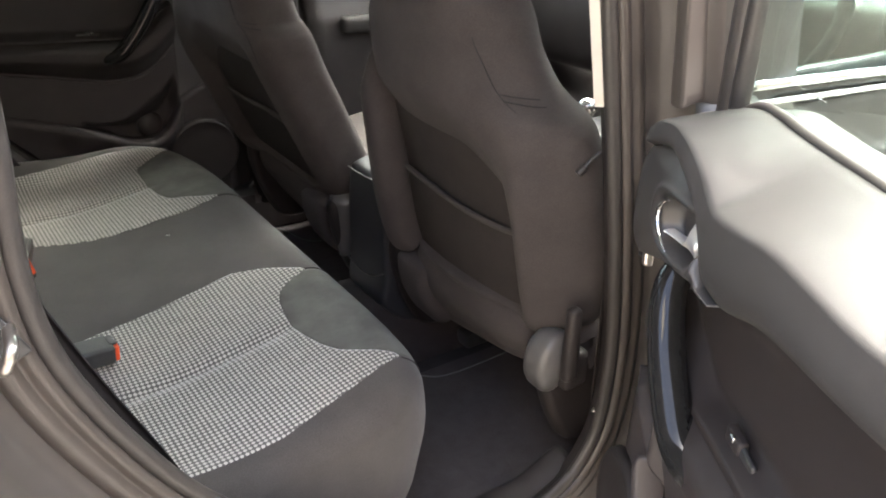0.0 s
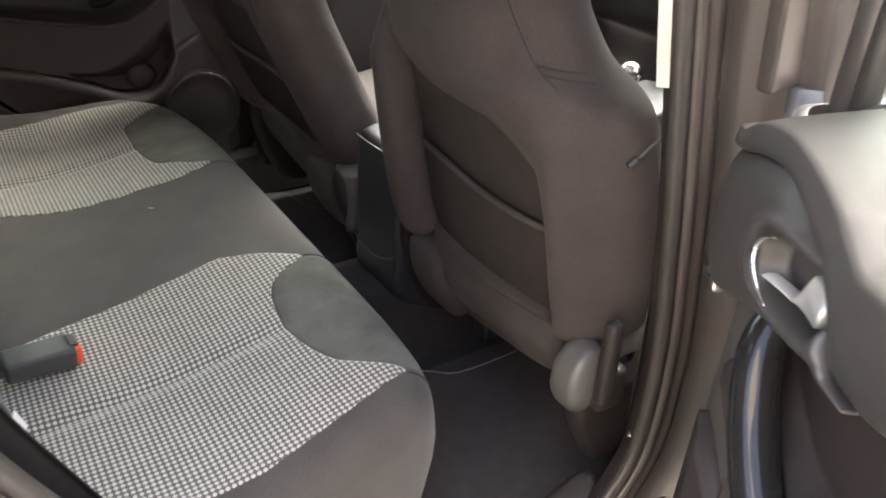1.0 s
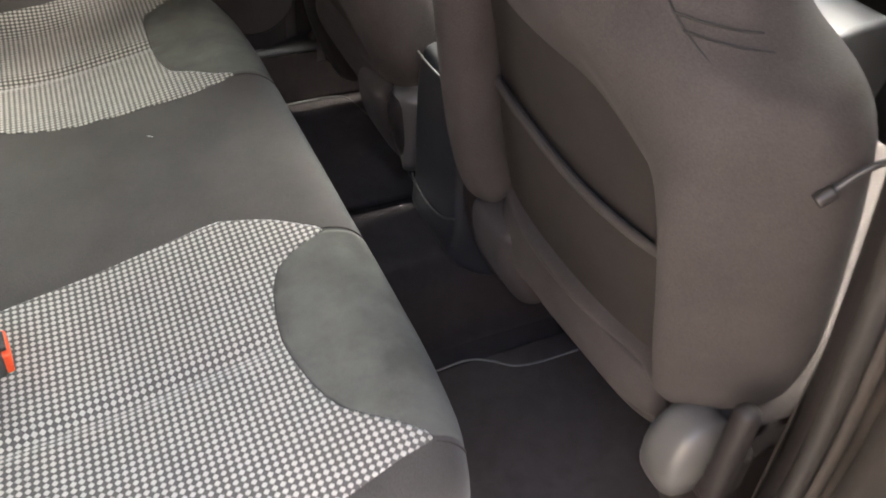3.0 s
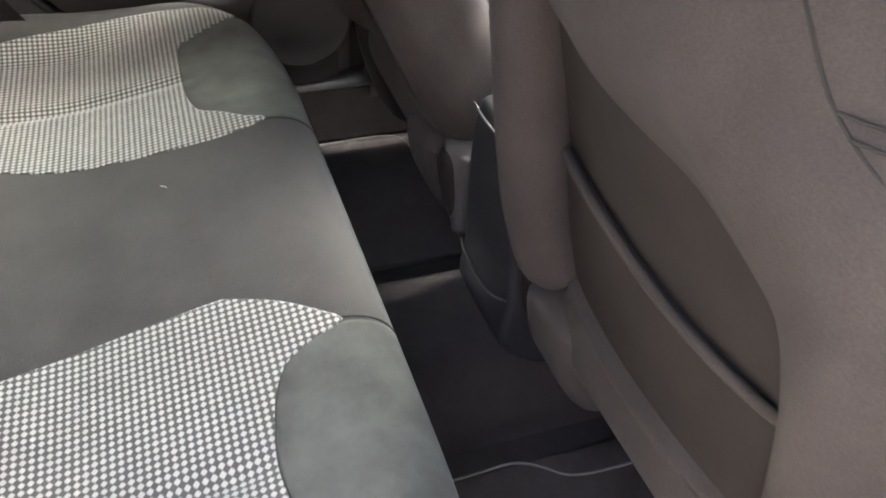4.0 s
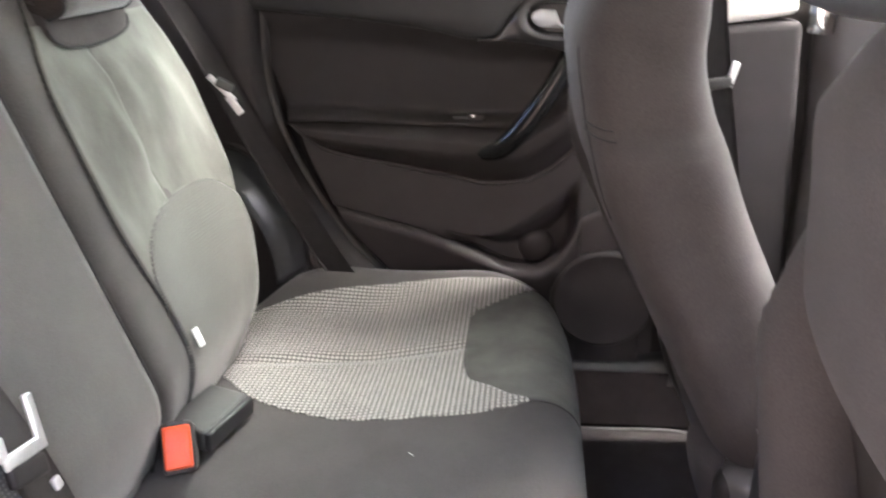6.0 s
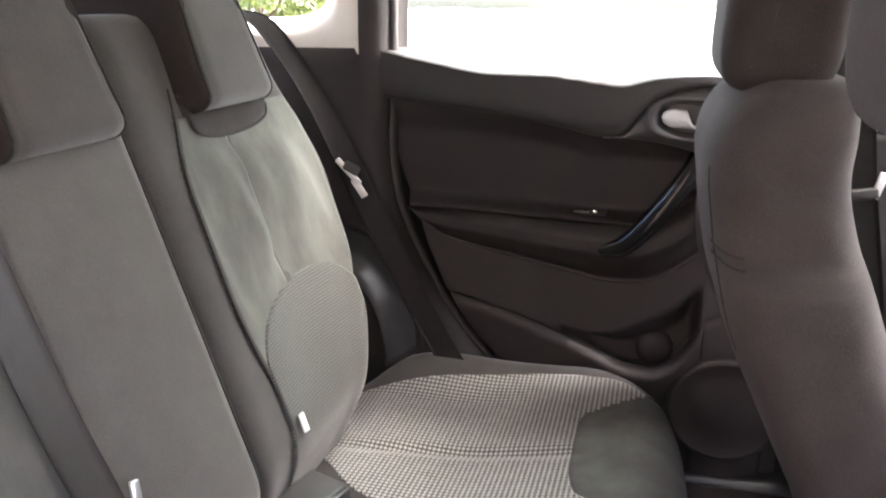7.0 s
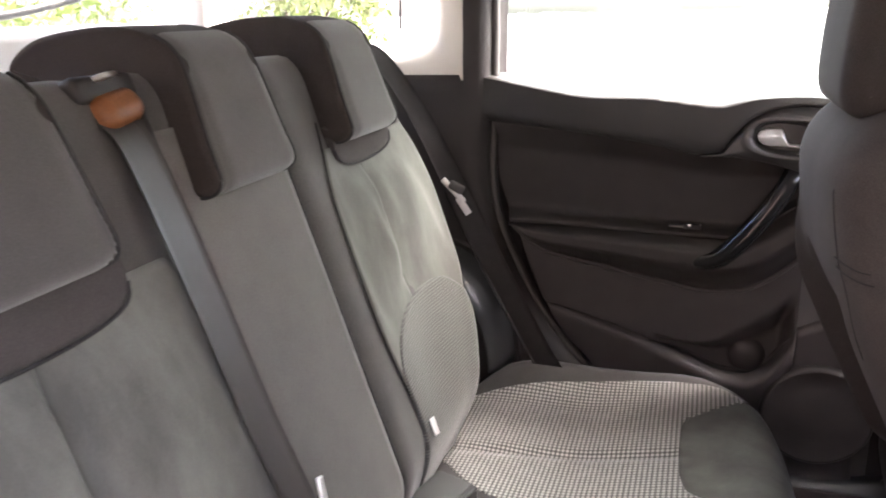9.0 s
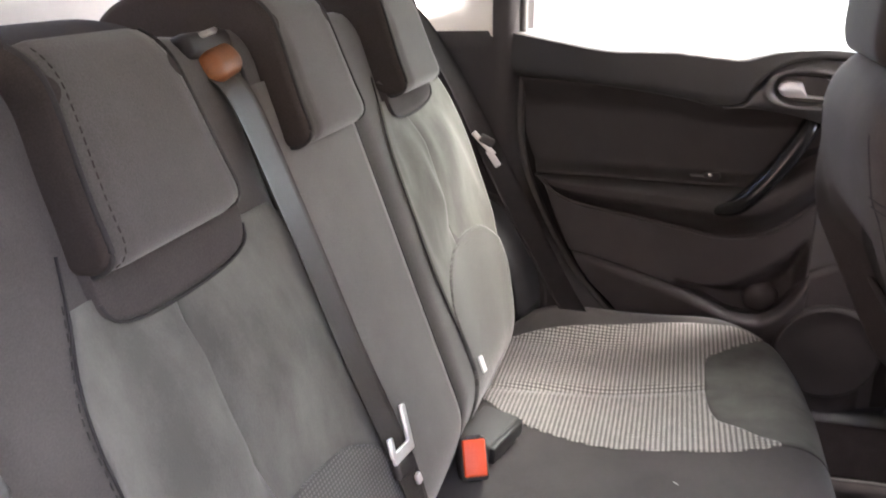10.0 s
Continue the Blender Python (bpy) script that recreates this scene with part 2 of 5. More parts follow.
def loft(name, rings, mat, parent=None, label="", cap=True, smooth=True, wrap=False, open_ring=False):
    n = len(rings[0])
    verts = [v for r in rings for v in r]
    faces = []
    last = len(rings) if wrap else len(rings) - 1
    for i in range(last):
        j = (i + 1) % len(rings)
        for k in range(n - 1 if open_ring else n):
            a, b = k, (k + 1) % n
            faces.append((i * n + a, i * n + b, j * n + b, j * n + a))
    if cap and not wrap and not open_ring:
        for i in (0, len(rings) - 1):
            c = sum((Vector(v) for v in rings[i]), Vector()) / n
            verts.append(c)
            ci = len(verts) - 1
            for k in range(n):
                faces.append((i * n + k, i * n + (k + 1) % n, ci))
    return mesh_from(name, verts, faces, mat, parent, label, smooth)


def sheet(name, fn, nu, nv, mat, parent=None, label="", uv=None, thick=0.0):
    """A surface fn(u, v), u and v from 0 to 1; thick turns its rim back by that vector or function."""
    verts = [Vector(fn(i / nu, j / nv)) for j in range(nv + 1) for i in range(nu + 1)]
    w = nu + 1
    faces = [(j * w + i, j * w + i + 1, (j + 1) * w + i + 1, (j + 1) * w + i) for j in range(nv) for i in range(nu)]
    uvs = [uv(i / nu, j / nv) for j in range(nv + 1) for i in range(nu + 1)] if uv else None
    if thick:
        rim = [(i, 0) for i in range(nu)] + [(nu, j) for j in range(nv)] + [(nu - i, nv) for i in range(nu)] + [(0, nv - j) for j in range(nv)]
        base = len(verts)
        for i, j in rim:
            verts.append(verts[j * w + i] + Vector(thick))
            if uvs:
                uvs.append(uvs[j * w + i])
        m = len(rim)
        for k in range(m):
            (i, j), (i2, j2) = rim[k], rim[(k + 1) % m]
            faces.append((j * w + i, j2 * w + i2, base + (k + 1) % m, base + k))
    return mesh_from(name, verts, faces, mat, parent, label, True, uvs)


def slab(name, fn, nu, nv, mat, offset, parent=None, label=""):
    """A closed plate: a surface, the same moved by offset, and the rim between."""
    off = Vector(offset)
    w = nu + 1
    front = [Vector(fn(i / nu, j / nv)) for j in range(nv + 1) for i in range(nu + 1)]
    n = len(front)
    verts = front + [v + off for v in front]
    faces = []
    for j in range(nv):
        for i in range(nu):
            q = (j * w + i, j * w + i + 1, (j + 1) * w + i + 1, (j + 1) * w + i)
            faces += [q, tuple(k + n for k in reversed(q))]
    rim = [i for i in range(nu)] + [j * w + nu for j in range(nv)] + [nv * w + nu - i for i in range(nu)] + [(nv - j) * w for j in range(nv)]
    for k in range(len(rim)):
        a, b = rim[k], rim[(k + 1) % len(rim)]
        faces.append((a, a + n, b + n, b))
    return mesh_from(name, verts, faces, mat, parent, label, smooth=False)


def tube(name, points, r, mat, parent=None, label="", n=8, count=40, closed=False, flat=1.0, up=(0, 0, 1)):
    """A round or flattened cord along a smooth curve. r: a number or a function of 0..1."""
    pts = spline(points, count, closed)
    rings = []
    for i, p in enumerate(pts):
        if closed:
            d = pts[(i + 1) % count] - pts[i - 1]
        else:
            d = pts[min(i + 1, count - 1)] - pts[max(i - 1, 0)]
        d.normalize()
        s = d.cross(Vector(up))
        if s.length < 1e-4:
            s = d.cross(Vector((1, 0, 0)))
        s.normalize()
        t = s.cross(d)
        rad = r(i / (count - 1)) if callable(r) else r
        rings.append([p + s * rad * math.cos(a) + t * rad * flat * math.sin(a) for a in (2 * math.pi * k / n for k in range(n))])
    return loft(name, rings, mat, parent, label, cap=not closed, wrap=closed)


def oval(n, a, b, power=4.0):
    """A rounded rectangle of half sizes a and b."""
    out = []
    for k in range(n):
        t = 2 * math.pi * k / n
        c, s = math.cos(t), math.sin(t)
        out.append((a * math.copysign(abs(c) ** (2 / power), c), b * math.copysign(abs(s) ** (2 / power), s)))
    return out


def puffy(name, profile, w0, w1, r, mat, parent=None, label="", n=72, ends=7, place=None, steps=10, flare=None):
    """A soft solid: a smooth closed profile (a, b) carried across from w0 to w1, its ends rounded off by r."""
    pts = [Vector((p[0], p[1], 0)) for p in spline([(a, b, 0) for a, b in profile], n, True)]
    area = sum(pts[k].x * pts[(k + 1) % n].y - pts[(k + 1) % n].x * pts[k].y for k in range(n))
    norm = []
    for k in range(n):
        d = (pts[(k + 1) % n] - pts[k - 1]).normalized()
        norm.append(Vector((-d.y, d.x, 0)) * (1 if area > 0 else -1))
    place = place or (lambda a, w, b: (a, w, b))
    rows = [(w0 + r * (1 - math.cos(math.pi / 2 * i / ends)), r * (1 - math.sin(math.pi / 2 * i / ends))) for i in range(ends)]
    rows += [(w0 + r + (w1 - w0 - 2 * r) * i / steps, 0.0) for i in range(steps + 1)]
    rows += [(w1 - r * (1 - math.cos(math.pi / 2 * i / ends)), r * (1 - math.sin(math.pi / 2 * i / ends))) for i in reversed(range(ends))]
    rings = []
    for w, inset in rows:
        ring = []
        for p, q in zip(pts, norm):
            e = p + q * inset
            a, ww, b = e.x, w, e.y
            if flare:
                a, ww, b = flare(a, ww, b)
            ring.append(Vector(place(a, ww, b)))
        rings.append(ring)
    return loft(name, rings, mat, parent, label)


def block(name, size, mat, parent=None, label="", at=None, bevel=0.004, seg=3, shape=None):
    """A bevelled box of the given size round its middle, moved by the matrix at, bent by shape(v)."""
    bm = bmesh.new()
    bmesh.ops.create_cube(bm, size=1.0)
    bmesh.ops.scale(bm, vec=size, verts=bm.verts)
    if bevel:
        bmesh.ops.bevel(bm, geom=list(bm.edges), offset=bevel, segments=seg, profile=0.5, affect="EDGES", clamp_overlap=True)
    if shape:
        for v in bm.verts:
            v.co = Vector(shape(v.co))
    if at is not None:
        bmesh.ops.transform(bm, matrix=at, verts=bm.verts)
    return part(name, bm, mat, parent, label, smooth=bevel > 0)


def stitches(name, points, pitch, mat, parent, r=0.0005):
    """A row of short threads along a curve, in one mesh."""
    pts = spline(points, 400)
    verts, faces, run, last = [], [], 0.0, 0
    for i in range(1, len(pts)):
        run += (pts[i] - pts[i - 1]).length
        if run >= pitch:
            a, b = pts[last], pts[last].lerp(pts[i], 0.62)
            d = (b - a).normalized()
            s = d.cross(Vector((0.3, 0.5, 0.8))).normalized()
            t = d.cross(s)
            k = len(verts)
            for p in (a, b):
                verts += [p + s * r, p + t * r, p - s * r, p - t * r]
            faces += [(k + j, k + (j + 1) % 4, k + 4 + (j + 1) % 4, k + 4 + j) for j in range(4)] + [(k, k + 1, k + 2, k + 3), (k + 4, k + 5, k + 6, k + 7)]
            run, last = 0.0, i
    return mesh_from(name, verts, faces, mat, parent)


def smooth01(a, b, x):
    t = min(max((x - a) / (b - a), 0.0), 1.0)
    return t * t * (3 - 2 * t)


def bump1(x, c, w):
    return math.exp(-((x - c) / w) ** 2)

# ---- the car's shell: floor, roof, sides ----
floor = tagged(mesh_from("floor", [(-0.1, -0.70, 0), (1.6, -0.70, 0), (1.6, 0.72, 0), (-0.1, 0.72, 0), (-0.1, -0.70, -0.03), (1.6, -0.70, -0.03), (1.6, 0.72, -0.03), (-0.1, 0.72, -0.03)],
    [(0, 1, 2, 3), (4, 5, 6, 7), (0, 1, 5, 4), (1, 2, 6, 5), (2, 3, 7, 6), (3, 0, 4, 7)], CARPET, smooth=False), "black carpeted car floor in the rear footwell", "floor", kind="structure")


def tunnel_row(u, v):
    y = -0.17 + 0.30 * u
    h = 0.115 * smooth01(0, 0.28, u) * smooth01(0, 0.28, 1 - u)
    return (-0.05 + 1.2 * v, y, 0.003 + h)


tagged(sheet("tunnel", tunnel_row, 24, 12, CARPET, thick=(0, 0, -0.01)), "black carpeted centre tunnel on the car floor", "floor", kind="structure")

ground = tagged(sheet("ground", lambda u, v: (-300 + 600 * u, -300 + 600 * v, -0.30), 2, 2,
    mottled("grey asphalt", (0.13, 0.125, 0.115), (0.19, 0.182, 0.17), rough=0.9, scale=3, grain=200, bump=0.4)), "grey asphalt yard around the car", "ground", kind="structure")

# warm wall added out of view behind the car to bounce light forward
tagged(block("bounce_wall", (0.3, 7.0, 3.2), mottled("warm bounce wall", (0.43, 0.40, 0.345), (0.51, 0.475, 0.41), rough=0.95, scale=1.2, grain=120, bump=0.4), at=pose(-3.3, -4.6, 1.295, 0, 0, 0), bevel=0.01), "unseen warm wall added to bounce light forward", "wall", kind="structure")

# brown wall added out of view, cutting low sky light on the near side
tagged(block("sky_block_wall", (9.2, 0.3, 2.5), mottled("brown sky blocking wall", (0.165, 0.135, 0.118), (0.235, 0.195, 0.172), rough=0.95, scale=6, grain=90, bump=0.5), at=pose(1.5, -3.0, 0.94), bevel=0.01), "unseen brown wall added to block low sky light", "wall", kind="structure")

# the outline of the open rear doorway, seen from the side: (x, z)
DOORWAY = [(-0.505, 1.02), (-0.515, 0.90), (-0.516, 0.78), (-0.520, 0.667), (-0.505, 0.57), (-0.451, 0.448), (-0.385, 0.345), (-0.28, 0.235), (-0.16, 0.145),
    (-0.03, 0.085), (0.09, 0.066), (0.17, 0.085), (0.215, 0.13), (0.238, 0.20), (0.236, 0.346), (0.205, 0.53), (0.165, 0.71), (0.125, 0.88), (0.09, 1.02), (0.0, 1.10), (-0.25, 1.115), (-0.43, 1.09)]


def doorway_ring(side, grow, y, n=110):
    c = Vector((-0.14, 0.6))
    out = []
    pts = spline([(x, z, 0) for x, z in DOORWAY], n, True)
    for k in range(n):
        d = (pts[(k + 1) % n] - pts[k - 1]).normalized()
        nx, nz = d.y, -d.x
        p = pts[k]
        if (p.x - c.x) * nx + (p.y - c.y) * nz < 0:
            nx, nz = -nx, -nz
        out.append((p.x + nx * grow, side * y, p.y + nz * grow))
    return out


def body_side(side, y0, label):
    body = thing("body_side", label, "car body", kind="structure")
    inner = y0 - 0.05
    # inner trim, turned into the cabin
    loft("inner_trim", [doorway_ring(side, 0.30, inner), doorway_ring(side, 0.12, inner), doorway_ring(side, 0.045, inner + 0.004), doorway_ring(side, 0.012, inner + 0.02), doorway_ring(side, 0.002, inner + 0.04), doorway_ring(side, 0.0, y0 - 0.004)],
        PLASTIC, body, cap=False)
    # rubber seal round the opening
    ring = doorway_ring(side, 0.004, y0)
    rr = []
    m = len(ring)
    for k in range(m):
        p = Vector(ring[k])
        d = (Vector(ring[(k + 1) % m]) - Vector(ring[k - 1])).normalized()
        s = d.cross(Vector((0, side, 0))).normalized()
        rr.append([p + s * 0.011 * math.cos(a) + Vector((0, side, 0)) * 0.010 * math.sin(a) for a in (2 * math.pi * j / 10 for j in range(10))])
    loft("door_seal", rr, RUBBER, body, "black rubber door seal", wrap=True)
    # broad rubber-faced trim strip beside the seal
    strip = doorway_ring(side, 0.033, y0 + 0.006)
    rr = []
    for k in range(m):
        p = Vector(strip[k])
        d = (Vector(strip[(k + 1) % m]) - Vector(strip[k - 1])).normalized()
        s = d.cross(Vector((0, side, 0))).normalized()
        rr.append([p + s * 0.021 * a + Vector((0, side, 0)) * 0.009 * b for a, b in ((-1, -0.6), (-1, 0.3), (-0.8, 0.9), (-0.5, 0.95), (-0.3, 0.45), (-0.1, 0.45), (0.1, 0.95), (0.6, 0.9), (0.95, 0.4), (1, -0.6))])
    loft("trim_strip", rr, STRIP, body, "dark brown ribbed trim strip", wrap=True)
    # painted jamb and outer skin
    loft("door_jamb", [doorway_ring(side, 0.004, y0 - 0.006), doorway_ring(side, 0.012, y0 + 0.004), doorway_ring(side, 0.060, y0 + 0.012), doorway_ring(side, 0.072, y0 + 0.020), doorway_ring(side, 0.082, y0 + 0.05), doorway_ring(side, 0.090, y0 + 0.085), doorway_ring(side, 0.098, y0 + 0.092)],
        JAMB, body, "dark brown grey painted door jamb", cap=False)
    return body


near_body = body_side(-1, 0.68, "grey painted car side with an open rear doorway")


def pillar_cap(u, v):
    """The cream upper trim on the pillar between the doors."""
    z = 0.712 + 0.34 * v
    x = lerp_table([(0.71, 0.165), (0.88, 0.125), (1.06, 0.085)])(z)
    turn = max(0.0, u - 0.5) * 2
    return (x + 0.001 + 0.045 * turn**2, -0.668 + 0.017 * min(1.0, u * 2) + 0.006 * turn, z - 0.008 * u)


sheet("pillar_trim", pillar_cap, 16, 20, CREAM, near_body, "cream upper pillar trim")
# striker loop on the rear jamb
tube("striker", [(-0.556, -0.692, 0.600), (-0.553, -0.722, 0.603), (-0.548, -0.726, 0.612), (-0.543, -0.722, 0.622), (-0.540, -0.692, 0.625)], 0.0055, STEEL, near_body, "steel door striker loop", count=24)
block("striker_plate", (0.032, 0.006, 0.044), STEEL_DARK, near_body, at=pose(-0.55, -0.694, 0.612, 0, -25, 0), bevel=0.002)
# sill plate along the doorway's foot
def sill(u, v):
    x = -0.16 + 0.38 * u
    return (x, -0.66 + 0.075 * v, 0.098 - 0.035 * smooth01(0.0, 0.35, u) + 0.030 * smooth01(0.75, 1.0, u) - 0.055 * smooth01(0.55, 1.0, v) + 0.008 * math.sin(math.pi * v))


sheet("sill_plate", sill, 30, 14, PLASTIC, near_body, "charcoal plastic sill plate", thick=(0, 0, -0.02))
# outer skin of the wing beyond the jamb
loft("rear_wing", [doorway_ring(-1, 0.098, 0.772), doorway_ring(-1, 0.112, 0.786), doorway_ring(-1, 0.15, 0.790), doorway_ring(-1, 0.24, 0.780)], PAINT, near_body, "grey painted outer body panel", cap=False)

# ---- far side: pillar trims, side windows, wheel arch cover ----
far_body = thing("body_side", "dark and cream inner trim of the closed car side", "car body", kind="structure")
# frame of the rear doorway
ring = doorway_ring(1, 0.0, 0.675)
loft("inner_trim", [doorway_ring(1, 0.05, 0.640), doorway_ring(1, 0.024, 0.640), doorway_ring(1, 0.008, 0.652), doorway_ring(1, 0.0, 0.672), doorway_ring(1, -0.004, 0.695), doorway_ring(1, -0.016, 0.708)], PLASTIC, far_body, cap=False)
rr = []
for k in range(len(ring)):
    p = Vector(ring[k])
    d = (Vector(ring[(k + 1) % len(ring)]) - Vector(ring[k - 1])).normalized()
    q = d.cross(Vector((0, 1, 0))).normalized()
    rr.append([p + q * 0.009 * math.cos(a) + Vector((0, 1, 0)) * 0.011 * math.sin(a) for a in (2 * math.pi * j / 8 for j in range(8))])
loft("door_seal", rr, RUBBER, far_body, "black rubber door seal", wrap=True)


# lower dark quarter panel behind the doorway
def quarter(u, v):
    z = 0.06 + 0.785 * v
    edge = lerp_table([(0.06, -0.20), (0.15, -0.22), (0.235, -0.28), (0.30, -0.345), (0.345, -0.385), (0.448, -0.451), (0.57, -0.505), (0.667, -0.520), (0.78, -0.516), (0.84, -0.516)])(z) - 0.028
    x = edge + (-1.30 - edge) * u
    return (x, 0.642 - 0.012 * smooth01(0.0, 0.25, u) + 0.02 * smooth01(0.3, 1.0, u), z)


sheet("quarter_panel", quarter, 30, 24, PLASTIC, far_body, "dark lower quarter trim", thick=(0, 0.03, 0))
# wheel arch cover bulging in behind the bench's end
def arch(u, v):
    a = math.pi * u
    return (-0.62 + 0.155 * math.cos(a) * (1 - 0.25 * v), 0.650 - 0.085 * math.sin(v * math.pi / 2), 0.30 + 0.235 * math.sin(a) * (1 - 0.22 * v))


sheet("wheel_arch_cover", arch, 40, 16, GLOSSY_DARK, far_body, "smooth black wheel arch cover", thick=(0, 0.01, 0))
tube("arch_lip", [(-0.62 + 0.160 * math.cos(a), 0.645, 0.30 + 0.240 * math.sin(a)) for a in (math.pi * k / 12 for k in range(13))], 0.008, PLASTIC, far_body, count=40)


# cream pillar trim round the quarter window, its opening with rounded corners
def quarter_ring(x0, x1, z0, z1, y, power, n=120):
    return [((x0 + x1) / 2 + a, y, (z0 + z1) / 2 + b) for a, b in oval(n, abs(x1 - x0) / 2, abs(z1 - z0) / 2, power)]


loft("pillar_trim", [quarter_ring(-1.16, -0.538, 0.816, 1.16, 0.675, 40), quarter_ring(-1.16, -0.538, 0.816, 1.16, 0.648, 40), quarter_ring(-1.157, -0.541, 0.819, 1.157, 0.642, 36),
    quarter_ring(-1.10, -0.598, 0.862, 1.12, 0.640, 9), quarter_ring(-1.09, -0.608, 0.870, 1.115, 0.644, 7), quarter_ring(-1.083, -0.618, 0.880, 1.11, 0.660, 6), quarter_ring(-1.075, -0.640, 0.893, 1.105, 0.700, 6)],
    CREAM, far_body, "cream pillar trim round the quarter window", cap=False)
qg = block("pane", (0.62, 0.004, 0.30), GLASS, far_body, "clear quarter window glass", at=pose(-0.90, 0.705, 1.0), bevel=0.0)
qg.visible_shadow = False
tube("pane_edge", [(-0.705, 0.70, 0.925), (-0.702, 0.70, 1.0), (-0.69, 0.69, 1.12)], 0.003, RUBBER, far_body, count=10)

# pillar between the far doors
block("pillar_lower", (0.185, 0.06, 0.70), SOFT_DARK, far_body, "dark lower pillar trim", at=pose(0.288, 0.668, 0.385, 0, -4, 0), bevel=0.014)
block("pillar_upper", (0.165, 0.05, 0.42), CREAM, far_body, "cream upper pillar trim", at=pose(0.240, 0.672, 0.945, 0, -8, 0), bevel=0.014)
block("pillar_back", (0.34, 0.03, 0.80), PLASTIC, far_body, at=pose(0.34, 0.712, 0.42), bevel=0.006)


def far_sill(u, v):
    """The sill's lip and the carpeted wall that falls from it to the floor."""
    x = -0.45 + 1.40 * u
    run = spline([(0.715, 0.113, 0), (0.675, 0.116, 0), (0.655, 0.108, 0), (0.645, 0.09, 0), (0.628, 0.05, 0), (0.610, 0.004, 0)], 25)
    p = run[min(int(v * 24 + 0.5), 24)]
    return (x, p.x + 0.030 * smooth01(0.14, 0.22, x) * smooth01(0.25, 0.0, v), p.y + 0.012 * smooth01(0.14, 0.24, x) * smooth01(0.5, 0.0, v))


sheet("sill_plate", lambda u, v: far_sill(u, 0.5 * v), 40, 12, GLOSSY_DARK, far_body, "smooth black plastic sill lip", thick=(0, 0.02, -0.02))
sheet("sill_side", lambda u, v: far_sill(u, 0.5 + 0.5 * v), 40, 12, SILL_SHADED, far_body, thick=(0, 0.02, 0))
block("kick_trim", (0.6, 0.05, 0.16), PLASTIC, far_body, at=pose(-0.28, 0.70, 0.03), bevel=0.006)

# tailgate: light inner trim, glass above it
tail = thing("tailgate", "closed tailgate with light trim and wide rear window", "tailgate", kind="structure")
block("trim", (0.05, 1.30, 0.34), LIGHT_TRIM, tail, "light grey tailgate trim", at=pose(-1.25, 0.0, 0.78, 0, 12, 0), bevel=0.02)
tail_pane = block("pane", (0.004, 1.20, 0.34), GLASS, tail, "clear rear window glass", at=pose(-1.15, 0.0, 1.06, 0, 30, 0), bevel=0.0)
tail_pane.visible_shadow = False
tube("pane_edge", [(-1.225, -0.58, 1.02), (-1.24, -0.3, 0.965), (-1.245, 0.0, 0.955), (-1.24, 0.3, 0.965), (-1.225, 0.58, 1.02)], 0.007, RUBBER, tail, count=30)
block("lower", (0.04, 1.36, 0.95), PLASTIC, tail, at=pose(-1.33, 0.0, 0.18), bevel=0.02)
block("boot_side", (0.75, 0.04, 0.60), PLASTIC, tail, at=pose(-0.98, -0.66, 0.52), bevel=0.01)
block("boot_floor", (0.70, 1.30, 0.03), CARPET, tail, at=pose(-0.98, 0.0, 0.10), bevel=0.005)
block("post_near", (0.10, 0.06, 0.34), CREAM, tail, "cream rear post", at=pose(-1.10, -0.66, 1.02, 0, 18, 0), bevel=0.015)
block("pillar_near", (0.16, 0.05, 0.36), CREAM, tail, "cream pillar behind the doorway", at=pose(-0.66, -0.655, 0.98, 0, 8, 0), bevel=0.015)

# front: dashboard, floor wall, windscreen
dash = thing("dashboard", "dark dashboard under the windscreen", "dashboard", kind="structure")
puffy("dash_pad", [(0.98, 0.50), (0.98, 0.70), (1.05, 0.78), (1.30, 0.80), (1.55, 0.80), (1.58, 0.3), (1.5, 0.05), (1.3, 0.25), (1.15, 0.42)], -0.70, 0.70, 0.03, PLASTIC, dash)
block("floor_wall", (0.04, 1.42, 0.8), CARPET, dash, at=pose(1.60, 0, 0.35), bevel=0.01)
console = thing("centre_console", "dark plastic centre console between the front seats", "console")
puffy("body", [(0.182, 0.12), (0.176, 0.20), (0.174, 0.30), (0.178, 0.385), (0.20, 0.412), (0.30, 0.415), (0.60, 0.36), (0.95, 0.40), (0.95, 0.20), (0.6, 0.06), (0.3, 0.06)], -0.122, 0.036, 0.012, PLASTIC_BLUE, console)
tube("base_trim", [(0.172, -0.120, 0.213), (0.171, -0.088, 0.193), (0.171, -0.043, 0.180), (0.171, 0.012, 0.183), (0.173, 0.034, 0.19)], 0.0018, TRIM_LINE, console, "thin grey trim line", count=24)
tube("top_trim", [(0.177, -0.118, 0.405), (0.173, -0.068, 0.403), (0.172, -0.036, 0.401), (0.173, 0.004, 0.399), (0.176, 0.034, 0.398)], 0.0018, TRIM_LINE, console, "thin grey trim line", count=16)
# ---- rear seat bench ----
# front and back limits of the dotted inserts across the car: (y, x)
FAR_FRONT = lerp_table([(0.176, -0.12), (0.184, -0.075), (0.194, -0.055), (0.212, -0.080), (0.238, -0.105), (0.268, -0.138), (0.32, -0.149), (0.378, -0.152), (0.44, -0.151), (0.475, -0.146), (0.50, -0.115), (0.522, -0.075), (0.545, -0.052), (0.565, -0.070), (0.590, -0.105), (0.602, -0.145), (0.607, -0.175)])
